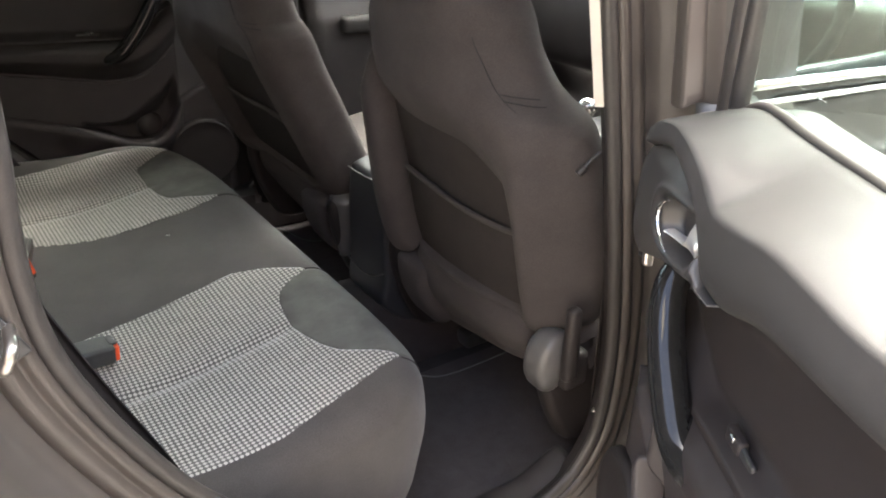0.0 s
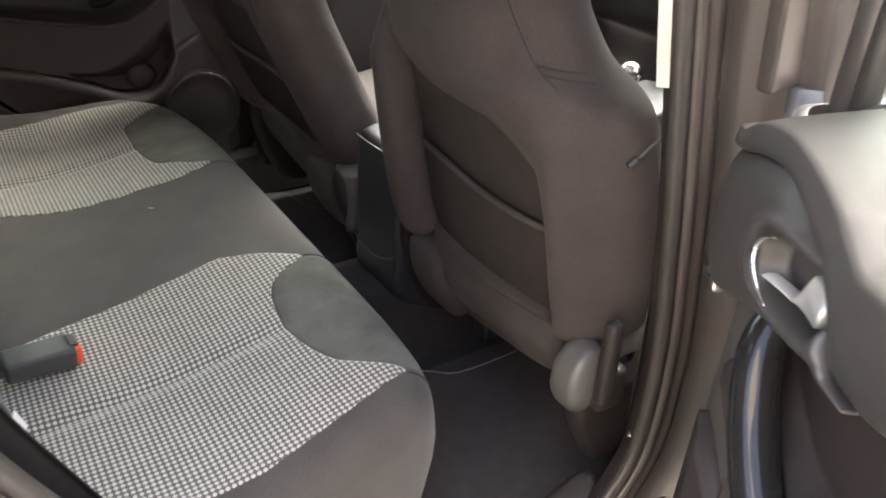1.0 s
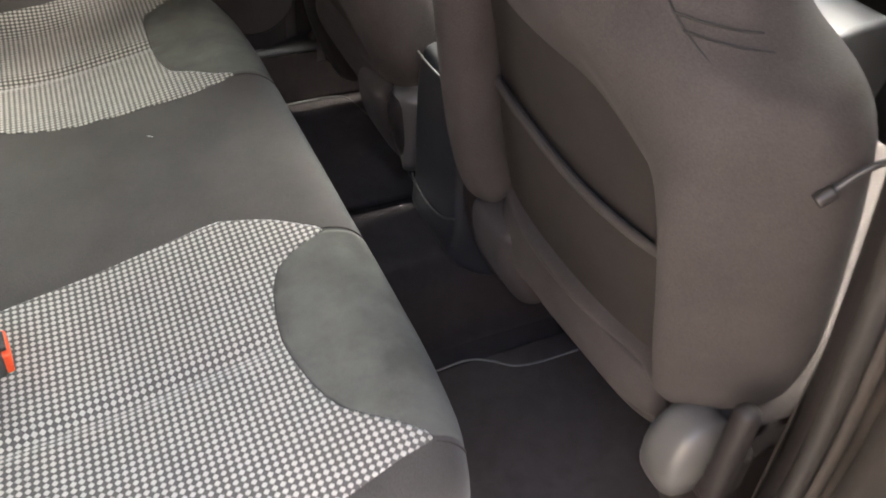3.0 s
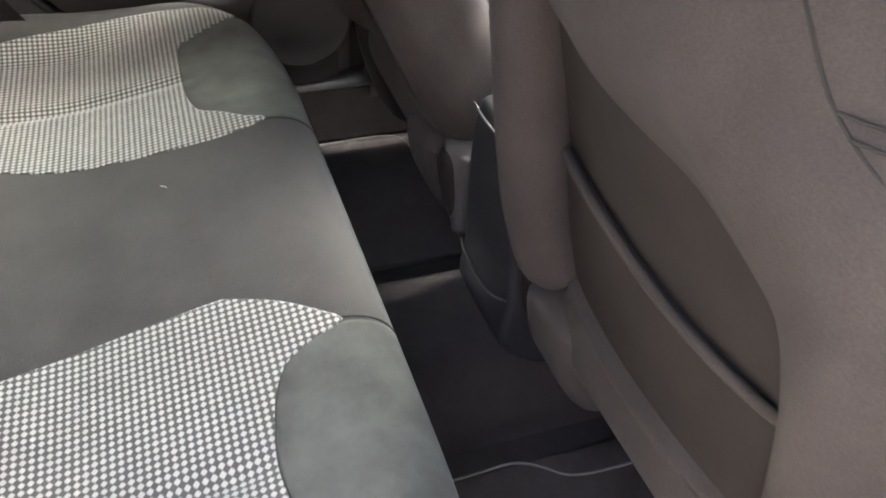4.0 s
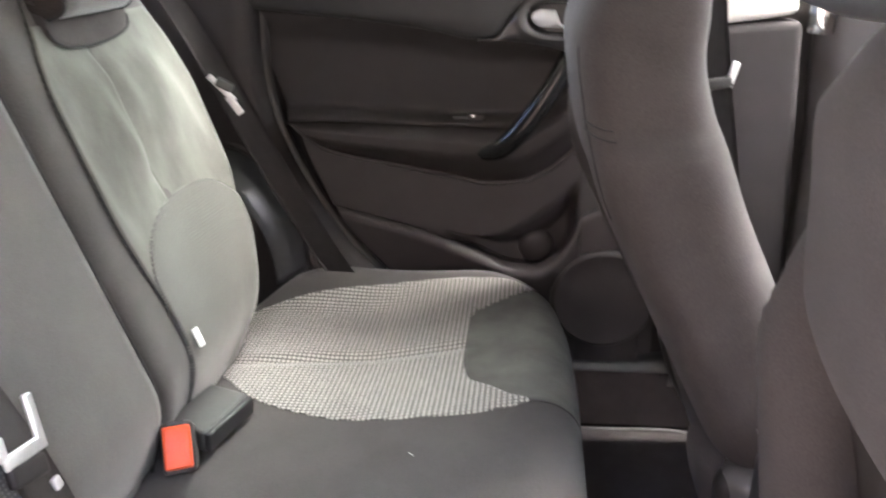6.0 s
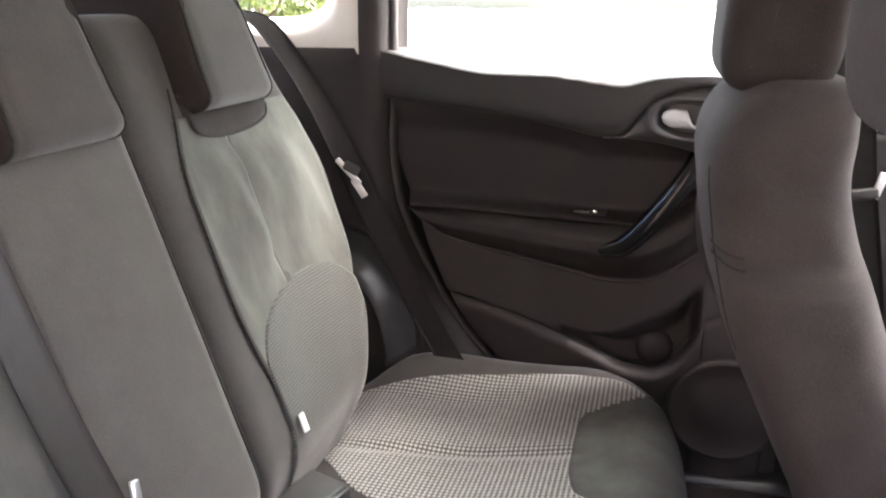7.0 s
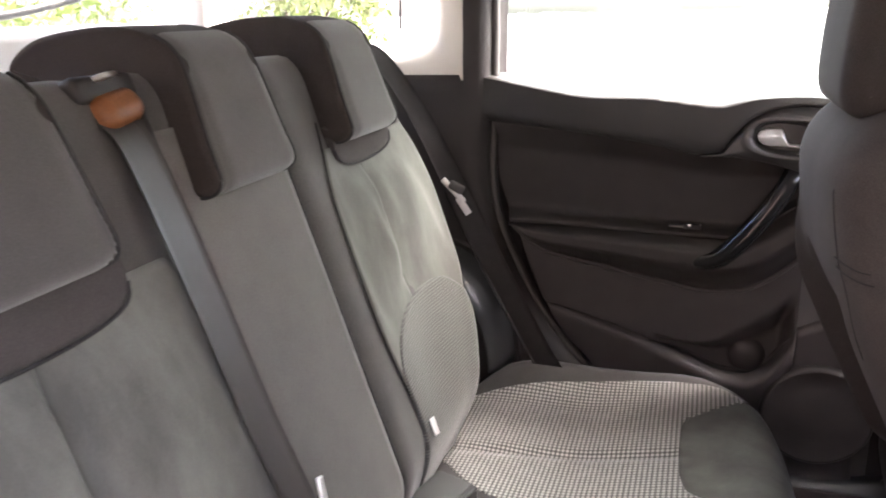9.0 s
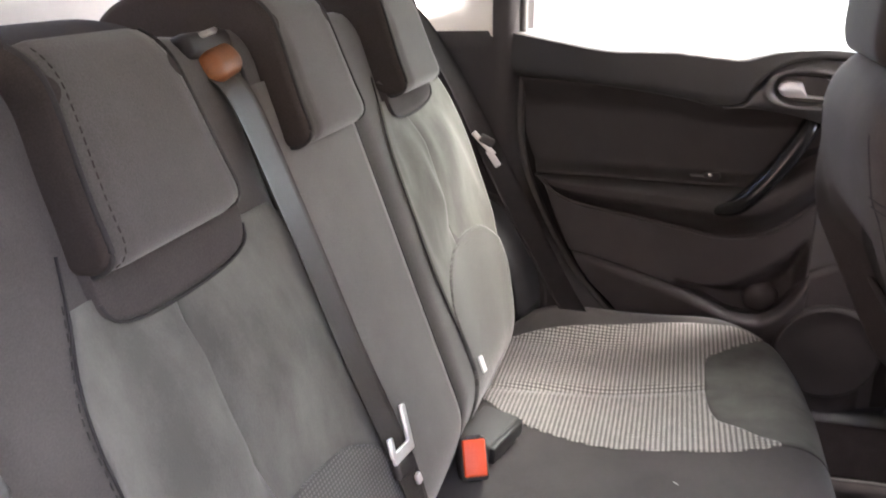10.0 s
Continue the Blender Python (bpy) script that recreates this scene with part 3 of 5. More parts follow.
FAR_BACK = lerp_table([(0.176, -0.14), (0.182, -0.21), (0.20, -0.32), (0.24, -0.435), (0.30, -0.50), (0.36, -0.56), (0.50, -0.56), (0.54, -0.49), (0.57, -0.40), (0.592, -0.30), (0.604, -0.23), (0.607, -0.185)])
NEAR_FRONT = lerp_table([(-0.562, -0.25), (-0.545, -0.165), (-0.530, -0.095), (-0.514, -0.040), (-0.495, -0.058), (-0.472, -0.082), (-0.445, -0.106), (-0.40, -0.122), (-0.336, -0.131), (-0.28, -0.124), (-0.238, -0.108), (-0.218, -0.080), (-0.204, -0.044), (-0.185, -0.062), (-0.155, -0.098), (-0.128, -0.150)])
NEAR_BACK = lerp_table([(-0.562, -0.56), (-0.20, -0.56), (-0.175, -0.45), (-0.150, -0.36), (-0.135, -0.27), (-0.128, -0.17)])


NOSE = 0.014
# the cushion's outline from above: its front by y, its rear by y, its two ends by x
FRONT_X = lerp_table([(-0.606, -0.15), (-0.600, -0.085), (-0.58, -0.044), (-0.54, -0.010), (-0.47, 0.007), (-0.36, 0.013), (-0.20, NOSE), (0.28, NOSE), (0.40, 0.009), (0.50, -0.004), (0.555, -0.018), (0.60, -0.042), (0.64, -0.08), (0.670, -0.13), (0.682, -0.18)])
REAR_X = lerp_table([(-0.61, -0.66), (0.46, -0.66), (0.52, -0.60), (0.58, -0.53), (0.636, -0.466), (0.666, -0.376), (0.680, -0.285), (0.682, -0.25)])
END_FAR = lerp_table([(-0.66, 0.46), (-0.60, 0.52), (-0.53, 0.58), (-0.466, 0.636), (-0.376, 0.666), (-0.278, 0.681), (-0.177, 0.683), (-0.086, 0.645), (-0.03, 0.58), (0.0, 0.48), (NOSE, 0.30)])
END_NEAR = lerp_table([(-0.66, -0.606), (-0.15, -0.606), (-0.085, -0.600), (-0.044, -0.58), (-0.010, -0.54), (0.007, -0.47), (NOSE, -0.20)])


def rounding(gap, radius, depth):
    """How far a rounded edge has dropped at that distance inside its outline."""
    k = min(max(1 - gap / radius, 0.0), 1.0)
    return depth * (1 - math.sqrt(max(0.0, 1 - k * k)))


def seat_top(x, y):
    """The height of the bench's upper face."""
    z = 0.328 + 0.17 * x
    z += 0.004 * bump1(x, -0.12, 0.10)
    # shallow hollows where one sits, the sewn fold along each, and raised outer flanks
    for c in (-0.335, 0.375):
        z -= 0.010 * bump1(y, c, 0.16) * smooth01(0.0, -0.14, x)
        z -= 0.0065 * bump1(y, c - 0.02 * smooth01(-0.30, -0.52, x), 0.013) * smooth01(-0.10, -0.17, x) * smooth01(-0.56, -0.44, x)
    z += 0.030 * smooth01(-0.28, -0.52, x)
    z += 0.045 * smooth01(0.51, 0.64, y) * smooth01(-0.10, -0.46, x)
    z += 0.025 * smooth01(-0.52, -0.62, y) * smooth01(-0.12, -0.5, x)
    front = rounding(FRONT_X(y) - x, 0.075, 0.070)
    ends = max(rounding(END_FAR(x) - y, 0.055, 0.050), rounding(y - END_NEAR(x), 0.060, 0.055)) * smooth01(0.0, -0.10, x)
    return z - max(front, ends)


def bench_ring(y):
    pts = []
    fx, rx = FRONT_X(y), REAR_X(y)
    for i in range(46):
        x = rx + (fx - rx) * (1 - (1 - i / 45) ** 1.35)
        pts.append((x, y, seat_top(x, y)))
    for dx, z in ((0.004, 0.22), (0.002, 0.19), (-0.006, 0.15), (-0.014, 0.11), (-0.026, 0.085)):
        pts.append((fx + dx, y, z))
    for k in range(4):
        pts.append((fx - 0.04 + (rx - fx + 0.04) * k / 3, y, 0.07))
    return pts


bench = thing("rear_bench", "dark grey cloth rear bench cushion with two dotted pale inserts", "car seat")
Y0, Y1, R = -0.605, 0.681, 0.06
rows = [Y0 + R * (1 - math.cos(math.pi / 2 * i / 12)) for i in range(12)]
rows += [Y0 + R + (Y1 - Y0 - 2 * R) * i / 150 for i in range(151)]
rows += [Y1 - R * (1 - math.cos(math.pi / 2 * i / 12)) for i in reversed(range(12))]
loft("cushion", [bench_ring(y) for y in rows], CLOTH, bench)


def insert(front, back, ya, yb):
    def at(u, v):
        y = ya + (yb - ya) * u
        x = back(y) + (front(y) - back(y)) * v
        return (x, y, seat_top(x, y) + 0.0016)

    sheet("dotted_insert", at, 110, 90, WEAVE, bench, "dark cloth insert with rows of pale stitches", uv=lambda u, v: at(u, v)[:2], thick=(0, 0, -0.004))


insert(FAR_FRONT, FAR_BACK, 0.176, 0.607)
insert(NEAR_FRONT, NEAR_BACK, -0.562, -0.128)


def suede_pad(front, ya, yb):
    """The brushed pad in the bay at the insert's front, drawn down over the nose."""
    def at(u, v):
        y = ya + (yb - ya) * u
        x0 = front(y) + 0.002
        mid = (u - 0.5) * 2
        x1 = FRONT_X(y) - 0.004 - 0.003 * mid * mid
        x = x0 + (x1 - x0) * v
        return (x, y, seat_top(x, y) + 0.0008)

    sheet("suede_pad", at, 60, 40, SUEDE, bench, "brushed grey suede pad", thick=(0, 0, -0.003))


suede_pad(FAR_FRONT, 0.196, 0.543)
suede_pad(NEAR_FRONT, -0.512, -0.206)
for y0, x0, side in ((0.190, -0.055, -1), (0.548, -0.05, 1), (-0.200, -0.044, 1), (-0.518, -0.038, -1)):
    xs = np.linspace(x0, FRONT_X(y0) - 0.004, 9)
    tube("seam", [(x, y0 + side * 0.10 * (x - x0) * (1 if abs(y0) > 0.3 else -0.3), seat_top(x, y0) + 0.0006) for x in xs] , 0.0009, CLOTH_DIM, bench, count=24, n=6)
tube("front_seam", [(FRONT_X(y) + 0.002, y, 0.205 - 0.030 * smooth01(-0.35, -0.60, y)) for y in np.linspace(-0.55, 0.62, 12)], 0.0018, SEAM, bench, count=60, n=6)
tube("end_seam", [(-0.30, -0.596, 0.215), (-0.15, -0.600, 0.185), (-0.10, -0.594, 0.176), (-0.06, -0.574, 0.174), (-0.018, -0.53, 0.178)], 0.0018, SEAM, bench, count=30, n=6)

# ---- backrests ----
BACK_O = Vector((-0.36 - 0.33 * 0.24, 0, 0.24))
BACK_UP = Vector((-0.33, 0, 1)).normalized()
BACK_N = Vector((1, 0, 0.33)).normalized()


def on_back(y, z, out=0.0):
    """A place on the backrests' front plane at that height, and so far out of it."""
    return BACK_O + BACK_UP * ((z - 0.24) / BACK_UP.z) + Vector((0, y, 0)) + BACK_N * out


def backrest(name, label, left, right, top, bulge, mat, thick=0.13):
    rest = thing(name, label, "car seat", "rear backrests")
    rings = []
    n = 90
    for j in range(56):
        v = j / 55
        z = 0.24 + (top - 0.24) * (1 - (1 - v) ** 1.15)
        l, r = left(z), right(z)
        near_top = max(0.0, (z - (top - 0.05)) / 0.05)
        cut = 0.05 * (1 - math.sqrt(max(0.0, 1 - near_top**2)))
        ring = []
        for a, b in oval(n, (r - l) / 2 - cut * 0.6, thick / 2 - cut * 0.6, 5.0):
            y = (l + r) / 2 + a
            s = (y - l) / (r - l)
            o = b - thick / 2
            if b > 0:
                o += bulge(s, z) * min(1.0, b / (thick / 2) * 1.2)
            ring.append(on_back(y, z, o))
        rings.append(ring)
    loft("backrest", rings, mat, rest)
    return rest


def tuck(z):
    """How far a backrest's lower end rolls back under itself."""
    return -0.075 * smooth01(0.40, 0.25, z) ** 1.3


def hollow(s, z):
    """Raised flanks and a long dip between them."""
    return tuck(z) - 0.014 * bump1(s, 0.5, 0.24) * smooth01(0.3, 0.5, z) + 0.006 * bump1(s, 0.06, 0.08) + 0.006 * bump1(s, 0.94, 0.08)


FAR_L, FAR_R = (lambda z: 0.084), lerp_table([(0.24, 0.355), (0.33, 0.395), (0.385, 0.425), (0.45, 0.476), (0.556, 0.535), (0.66, 0.54), (0.74, 0.515), (0.81, 0.475), (0.90, 0.455)])
NEAR_L, NEAR_R = lerp_table([(0.24, -0.42), (0.385, -0.47), (0.45, -0.51), (0.556, -0.555), (0.66, -0.57), (0.74, -0.56), (0.81, -0.54), (0.90, -0.51)]), (lambda z: -0.140)
far_rest = backrest("backrest_far", "dark grey cloth rear backrest with brushed suede panel", FAR_L, FAR_R, 0.915, hollow, CLOTH)
centre_rest = backrest("backrest_centre", "plain mid grey cloth centre backrest", lambda z: -0.135, lambda z: 0.079, 0.915, lambda s, z: tuck(z) + 0.002 * bump1(s, 0.5, 0.4), CLOTH)
near_rest = backrest("backrest_near", "dark grey cloth rear backrest beside the doorway", NEAR_L, NEAR_R, 0.915, hollow, CLOTH)


def rest_panels(rest, left, right, shift, drop):
    """Suede panel in two halves with a fold between, a dotted lumbar patch, a tab under the headrest and the seams."""
    def side(y):
        return y + shift

    def surf(y, z, out):
        yy = side(y)
        z -= drop
        s = (yy - left(z)) / (right(z) - left(z))
        return on_back(yy, z, hollow(s, z) + out)

    inner = lerp_table([(0.36, 0.188), (0.435, 0.178), (0.578, 0.152), (0.715, 0.156), (0.78, 0.180), (0.84, 0.20)])
    outer = lerp_table([(0.36, 0.380), (0.45, 0.432), (0.556, 0.488), (0.66, 0.490), (0.74, 0.468), (0.80, 0.430), (0.84, 0.41)])
    fold = lerp_table([(0.36, 0.31), (0.50, 0.312), (0.561, 0.300), (0.623, 0.288), (0.692, 0.284), (0.75, 0.287), (0.84, 0.295)])
    arch = lerp_table([(0.14, 0.40), (0.170, 0.475), (0.19, 0.508), (0.222, 0.530), (0.279, 0.545), (0.34, 0.551), (0.40, 0.545), (0.44, 0.526), (0.474, 0.49), (0.52, 0.40)])

    def half(pname, lo, hi, lift):
        def at(u, v):
            z = 0.40 + 0.385 * v
            y = lo(z) + (hi(z) - lo(z)) * u
            edge = min(u, 1 - u)
            free = smooth01(arch(y) + 0.005, arch(y) + 0.09, z) * smooth01(0.775, 0.70, z)
            return surf(y, z, 0.0035 + free * (lift(u) + 0.003 * math.sin(z * 34 + 9 * u + 2.0 * math.sin(7 * u)) * math.sin(math.pi * u)))
        sheet(pname, at, 30, 50, SUEDE, rest, "brushed grey suede panel", thick=tuple(-BACK_N * 0.006))

    half("suede_panel", inner, fold, lambda u: 0.018 * smooth01(0.2, 0.85, u) * smooth01(1.0, 0.90, u))
    half("suede_panel", fold, outer, lambda u: 0.012 * smooth01(0.0, 0.18, u) * smooth01(1.0, 0.4, u))

    def lumbar(u, v):
        z0 = 0.285
        y = 0.172 + (0.468 - 0.172) * u
        top = arch(y)
        z = z0 + (top - z0) * v
        k = smooth01(0.36, 0.46, z)
        yc = 0.5 * (inner(z) + outer(z))
        return surf(y * k + (yc + (y - 0.32) * 0.80) * (1 - k), z, 0.0015 + (0.0060 - 0.0025 * (abs(2 * u - 1) ** 6)) * smooth01(0.29, 0.36, z))

    sheet("lumbar_patch", lumbar, 50, 40, WEAVE_FINE, rest, "fine dotted grey lumbar patch", uv=lambda u, v: (lumbar(u, v).y, lumbar(u, v).z * 1.05), thick=tuple(-BACK_N * 0.006))

    def tab(u, v):
        a = math.pi * u
        y = 0.297 + 0.094 * math.cos(math.pi - a)
        sag = 0.036 * math.sin(a) ** 0.45
        return surf(y, 0.812 - v * (0.022 + sag), 0.0075 + 0.003 * math.sin(math.pi * v))

    sheet("tab", tab, 30, 8, CLOTH_DIM, rest, "dark cloth tab under the headrest", thick=tuple(-BACK_N * 0.012))
    tube("seam", [surf(inner(z) - 0.002, z, 0.001) for z in np.linspace(0.40, 0.82, 12)], 0.0012, SEAM, rest, count=40, n=6)
    tube("seam", [surf(outer(z) + 0.002, z, 0.001) for z in np.linspace(0.44, 0.765, 12)], 0.0018, SEAM, rest, count=40, n=6)
    stitches("stitching", [surf(inner(z) - 0.008, z, 0.0025) for z in np.linspace(0.44, 0.80, 30)], 0.009, SEAM, rest)
    tube("tab_seam", [surf(0.297 - 0.094 * math.cos(a), 0.789 - 0.036 * math.sin(a) ** 0.45, 0.0085) for a in np.linspace(0.05, math.pi - 0.05, 12)], 0.0016, SEAM, rest, count=36, n=6)
    block("label", (0.010, 0.003, 0.026), PALE, rest, "small white cloth label", at=Matrix.Translation(surf(0.190, 0.393, 0.012)) @ pose(0, 0, 0, 0, -18, 0) @ pose(0, 0, 0, 0, 0, 70), bevel=0.001)


rest_panels(far_rest, FAR_L, FAR_R, 0.0, 0.0)
rest_panels(near_rest, NEAR_L, NEAR_R, -0.625, 0.037)


def centre_face(u, v):
    z = 0.30 + 0.552 * v
    return on_back(-0.128 + 0.200 * u, z, tuck(z) + 0.0025 + 0.002 * math.sin(math.pi * u))


sheet("face_panel", centre_face, 20, 40, CLOTH_MID, centre_rest, "flat mid grey cloth face", thick=tuple(-BACK_N * 0.006))
tube("seam", [on_back(0.0745, z, tuck(z) + 0.001) for z in (0.28, 0.32, 0.36, 0.40, 0.5, 0.7, 0.88)], 0.0022, SEAM, centre_rest, count=20, n=6)
tube("seam", [on_back(-0.1305, z, tuck(z) + 0.001) for z in (0.28, 0.32, 0.36, 0.40, 0.5, 0.7, 0.88)], 0.0022, SEAM, centre_rest, count=20, n=6)


# ---- rear headrests ----
def headrest(yc, half, label, drop, stitched=False):
    """A cushion hooked over the backrest's top: a front flap and an arm that runs back."""
    head = thing("headrest", label, "headrest", "rear headrests")
    front = [(-0.325 - 0.33 * z, z) for z in (0.803, 0.835, 0.87, 0.895)]
    prof = front + [(-0.630, 0.918), (-0.652, 0.936), (-0.70, 0.947), (-0.755, 0.945), (-0.81, 0.935), (-0.842, 0.914), (-0.840, 0.897), (-0.80, 0.889), (-0.752, 0.885),
        (-0.708, 0.868), (-0.674, 0.842), (-0.654, 0.812), (-0.640, 0.793), (-0.619, 0.784), (-0.599, 0.788)]

    def flare(a, w, b):
        k = 1.0 - 0.17 * smooth01(0.79, 0.95, b) - 0.10 * smooth01(-0.64, -0.84, a)
        return a, yc + (w - yc) * k, b - drop

    puffy("cushion", prof, yc - half, yc + half, 0.009, HEAD_SHADED, head, n=130, flare=flare, ends=6)

    # the front panel between two piped edges
    line = [(-0.613, 0.7845), (-0.5985, 0.788)] + [(a + 0.002, z) for a, z in front] + [(-0.6275, 0.917), (-0.640, 0.931), (-0.655, 0.9395)]
    curve = spline([(a, b, 0) for a, b in line], 60)

    def face(u, v):
        p = curve[min(int(v * 59 + 0.5), 59)]
        a, w, b = flare(p.x, yc + (2 * u - 1) * (half - 0.008), p.y)
        edge = smooth01(0.0, 0.12, min(u, 1 - u))
        puff = 0.004 * edge * smooth01(0.0, 0.15, v)
        return (a - 0.0015 + puff * smooth01(0.75, 0.5, v), w, b - 0.001 + 0.6 * puff * smooth01(0.5, 0.8, v))

    sheet("front_panel", face, 30, 59, CLOTH, head, "mid grey cloth front panel", thick=(-0.006, 0, -0.002))
    for s in (-1, 1):
        pts = []
        for p in curve[::4] + [curve[-1]]:
            a, w, b = flare(p.x, yc + s * (half - 0.006), p.y)
            pts.append((a - 0.002, w, b - 0.001))
        tube("piping", pts, 0.0022, SEAM, head, count=60, n=6)
    for s in (-1, 1) if stitched else ():
        pts = []
        for p in curve[::2] + [curve[-1]]:
            a, w, b = flare(p.x, yc + s * (half - 0.014), p.y)
            pts.append((a + 0.0035, w, b + 0.0015))
        stitches("stitching", pts, 0.0075, HEAD_SHADED, head)
    for s in (-1, 1):
        tube("post", [(-0.765, yc + s * 0.045, 0.80), (-0.770, yc + s * 0.045, 0.90 - drop)], 0.006, STEEL, head, count=6)
    return head


headrest(-0.335, 0.090, "dark grey cloth rear headrest over the near backrest", 0.022, True)
headrest(-0.026, 0.080, "dark grey cloth rear headrest over the centre backrest", 0.0)
headrest(0.288, 0.086, "dark grey cloth rear headrest over the far backrest", -0.006)

# belt guide in the top of the near backrest
guide = thing("belt_guide", "grey plastic belt guide with an orange catch", "belt guide")
block("housing", (0.044, 0.080, 0.026), PLASTIC, guide, at=Matrix.Translation(on_back(-0.160, 0.897, -0.022)) @ pose(0, 0, 0, 0, -20, 0), bevel=0.008)
block("catch", (0.050, 0.060, 0.034), AMBER, guide, "orange plastic catch", at=Matrix.Translation(on_back(-0.158, 0.874, -0.014)) @ pose(0, 0, 0, 10, -38, 0), bevel=0.014, seg=5)
block("cap", (0.018, 0.034, 0.006), STEEL, guide, "bright metal cap", at=Matrix.Translation(on_back(-0.158, 0.906, -0.004)) @ pose(0, 0, 0, 0, -20, 20), bevel=0.004)

# ---- belts ----
def ribbon(name, mid, across, width, mat, parent, label="", count=40):
    """A strap: points of its middle line, the way across it, its width."""
    pts = spline(mid, count)
    acr = spline(across, count)

    def at(u, v):
        k = min(int(v * (count - 1) + 0.5), count - 1)
        return pts[k] + acr[k].normalized() * width * (u - 0.5)

    up = (Vector(mid[-1]) - Vector(mid[0])).cross(Vector(across[0])).normalized() * 0.0016
    return sheet(name, at, 6, count - 1, mat, parent, label, thick=tuple(up))


belt = thing("seat_belt", "dark grey centre seat belt with a steel tongue", "seat belt", "rear seat belts")
ACROSS = [(0, 1, 0.05), (0, 1, 0.10), (0, 1, 0.22)]
ribbon("strap", [on_back(-0.168, 0.868, 0.0), on_back(-0.166, 0.835, 0.012), on_back(-0.163, 0.71, 0.016), on_back(-0.160, 0.58, 0.017), on_back(-0.154, 0.50, 0.018), on_back(-0.148, 0.43, 0.018), on_back(-0.140, 0.35, 0.004), on_back(-0.132, 0.29, -0.045)], ACROSS, 0.045, BELT, belt)
tm = Matrix.Translation(on_back(-0.146, 0.486, 0.025)) @ pose(0, 0, 0, 0, -18, 0) @ pose(0, 0, 0, -16, 0, 0)
block("tongue", (0.005, 0.011, 0.050), PALE_STEEL, belt, "bright steel belt tongue", at=tm @ pose(0, 0.024, -0.008), bevel=0.002)
block("tongue_foot", (0.005, 0.052, 0.013), PALE_STEEL, belt, "bright steel belt tongue", at=tm @ pose(0, 0.003, -0.030, 6, 0, 0), bevel=0.002)
block("tongue_hook", (0.005, 0.010, 0.022), PALE_STEEL, belt, "bright steel belt tongue", at=tm @ pose(0, -0.021, -0.020), bevel=0.002)
block("tongue_grip", (0.010, 0.044, 0.020), PLASTIC, belt, at=tm @ pose(-0.002, 0.002, -0.046), bevel=0.004)
block("stop_button", (0.006, 0.010, 0.012), PALE_STEEL, belt, "bright strap stop", at=Matrix.Translation(on_back(-0.135, 0.415, 0.021)) @ pose(0, 0, 0, 0, -18, 0), bevel=0.002)

belt = thing("seat_belt", "black side seat belt hanging along the pillar", "seat belt", "rear seat belts")
ACROSS = [(0.25, 0.95, 0.1), (0.55, 0.75, 0.2), (0.95, 0.1, 0.25), (0.95, 0.1, 0.25)]
ribbon("strap", [(-0.735, 0.52, 0.905), (-0.700, 0.565, 0.885), (-0.640, 0.600, 0.780), (-0.588, 0.612, 0.670), (-0.555, 0.612, 0.600), (-0.490, 0.608, 0.475), (-0.426, 0.606, 0.355), (-0.385, 0.612, 0.280), (-0.36, 0.62, 0.20)], ACROSS, 0.046, BELT_BLACK, belt)
tm = Matrix.Translation((-0.574, 0.596, 0.642)) @ pose(0, 0, 0, 0, 30, 12)
block("tongue", (0.058, 0.004, 0.011), PALE_STEEL, belt, "bright steel belt tongue", at=tm @ pose(0, 0, 0, 0, 18, 0), bevel=0.002)
block("tongue_blade", (0.013, 0.003, 0.036), PALE_STEEL, belt, "bright steel belt tongue", at=tm @ pose(0.030, 0, -0.016, 0, -62, 0), bevel=0.001)
block("tongue_grip", (0.030, 0.010, 0.018), BUCKLE, belt, "grey plastic tongue grip", at=tm @ pose(0.002, 0, 0.008), bevel=0.005)

belt = thing("seat_belt", "dark side seat belt with a grey tongue beside the doorway", "seat belt", "rear seat belts")
ACROSS = [(0.25, -0.95, 0.1), (0.55, -0.75, 0.2), (0.95, -0.1, 0.25), (0.95, -0.1, 0.25)]
ribbon("strap", [(-0.735, -0.535, 0.905), (-0.690, -0.575, 0.870), (-0.630, -0.600, 0.790), (-0.575, -0.600, 0.715), (-0.545, -0.612, 0.640), (-0.490, -0.622, 0.50), (-0.43, -0.625, 0.36), (-0.38, -0.63, 0.22)], ACROSS, 0.046, BELT_BLACK, belt)
tm = Matrix.Translation((-0.562, -0.578, 0.716)) @ pose(0, 0, 0, 0, 28, -20)
block("tongue_grip", (0.050, 0.014, 0.030), BUCKLE, belt, "grey plastic tongue grip", at=tm, bevel=0.006)
block("tongue", (0.056, 0.004, 0.010), PALE_STEEL, belt, "bright steel belt tongue", at=tm @ pose(0.0, 0.004, -0.020), bevel=0.002)
block("tongue_blade", (0.020, 0.003, 0.040), PALE_STEEL, belt, "bright steel belt tongue", at=tm @ pose(0.010, 0.004, -0.040), bevel=0.001)

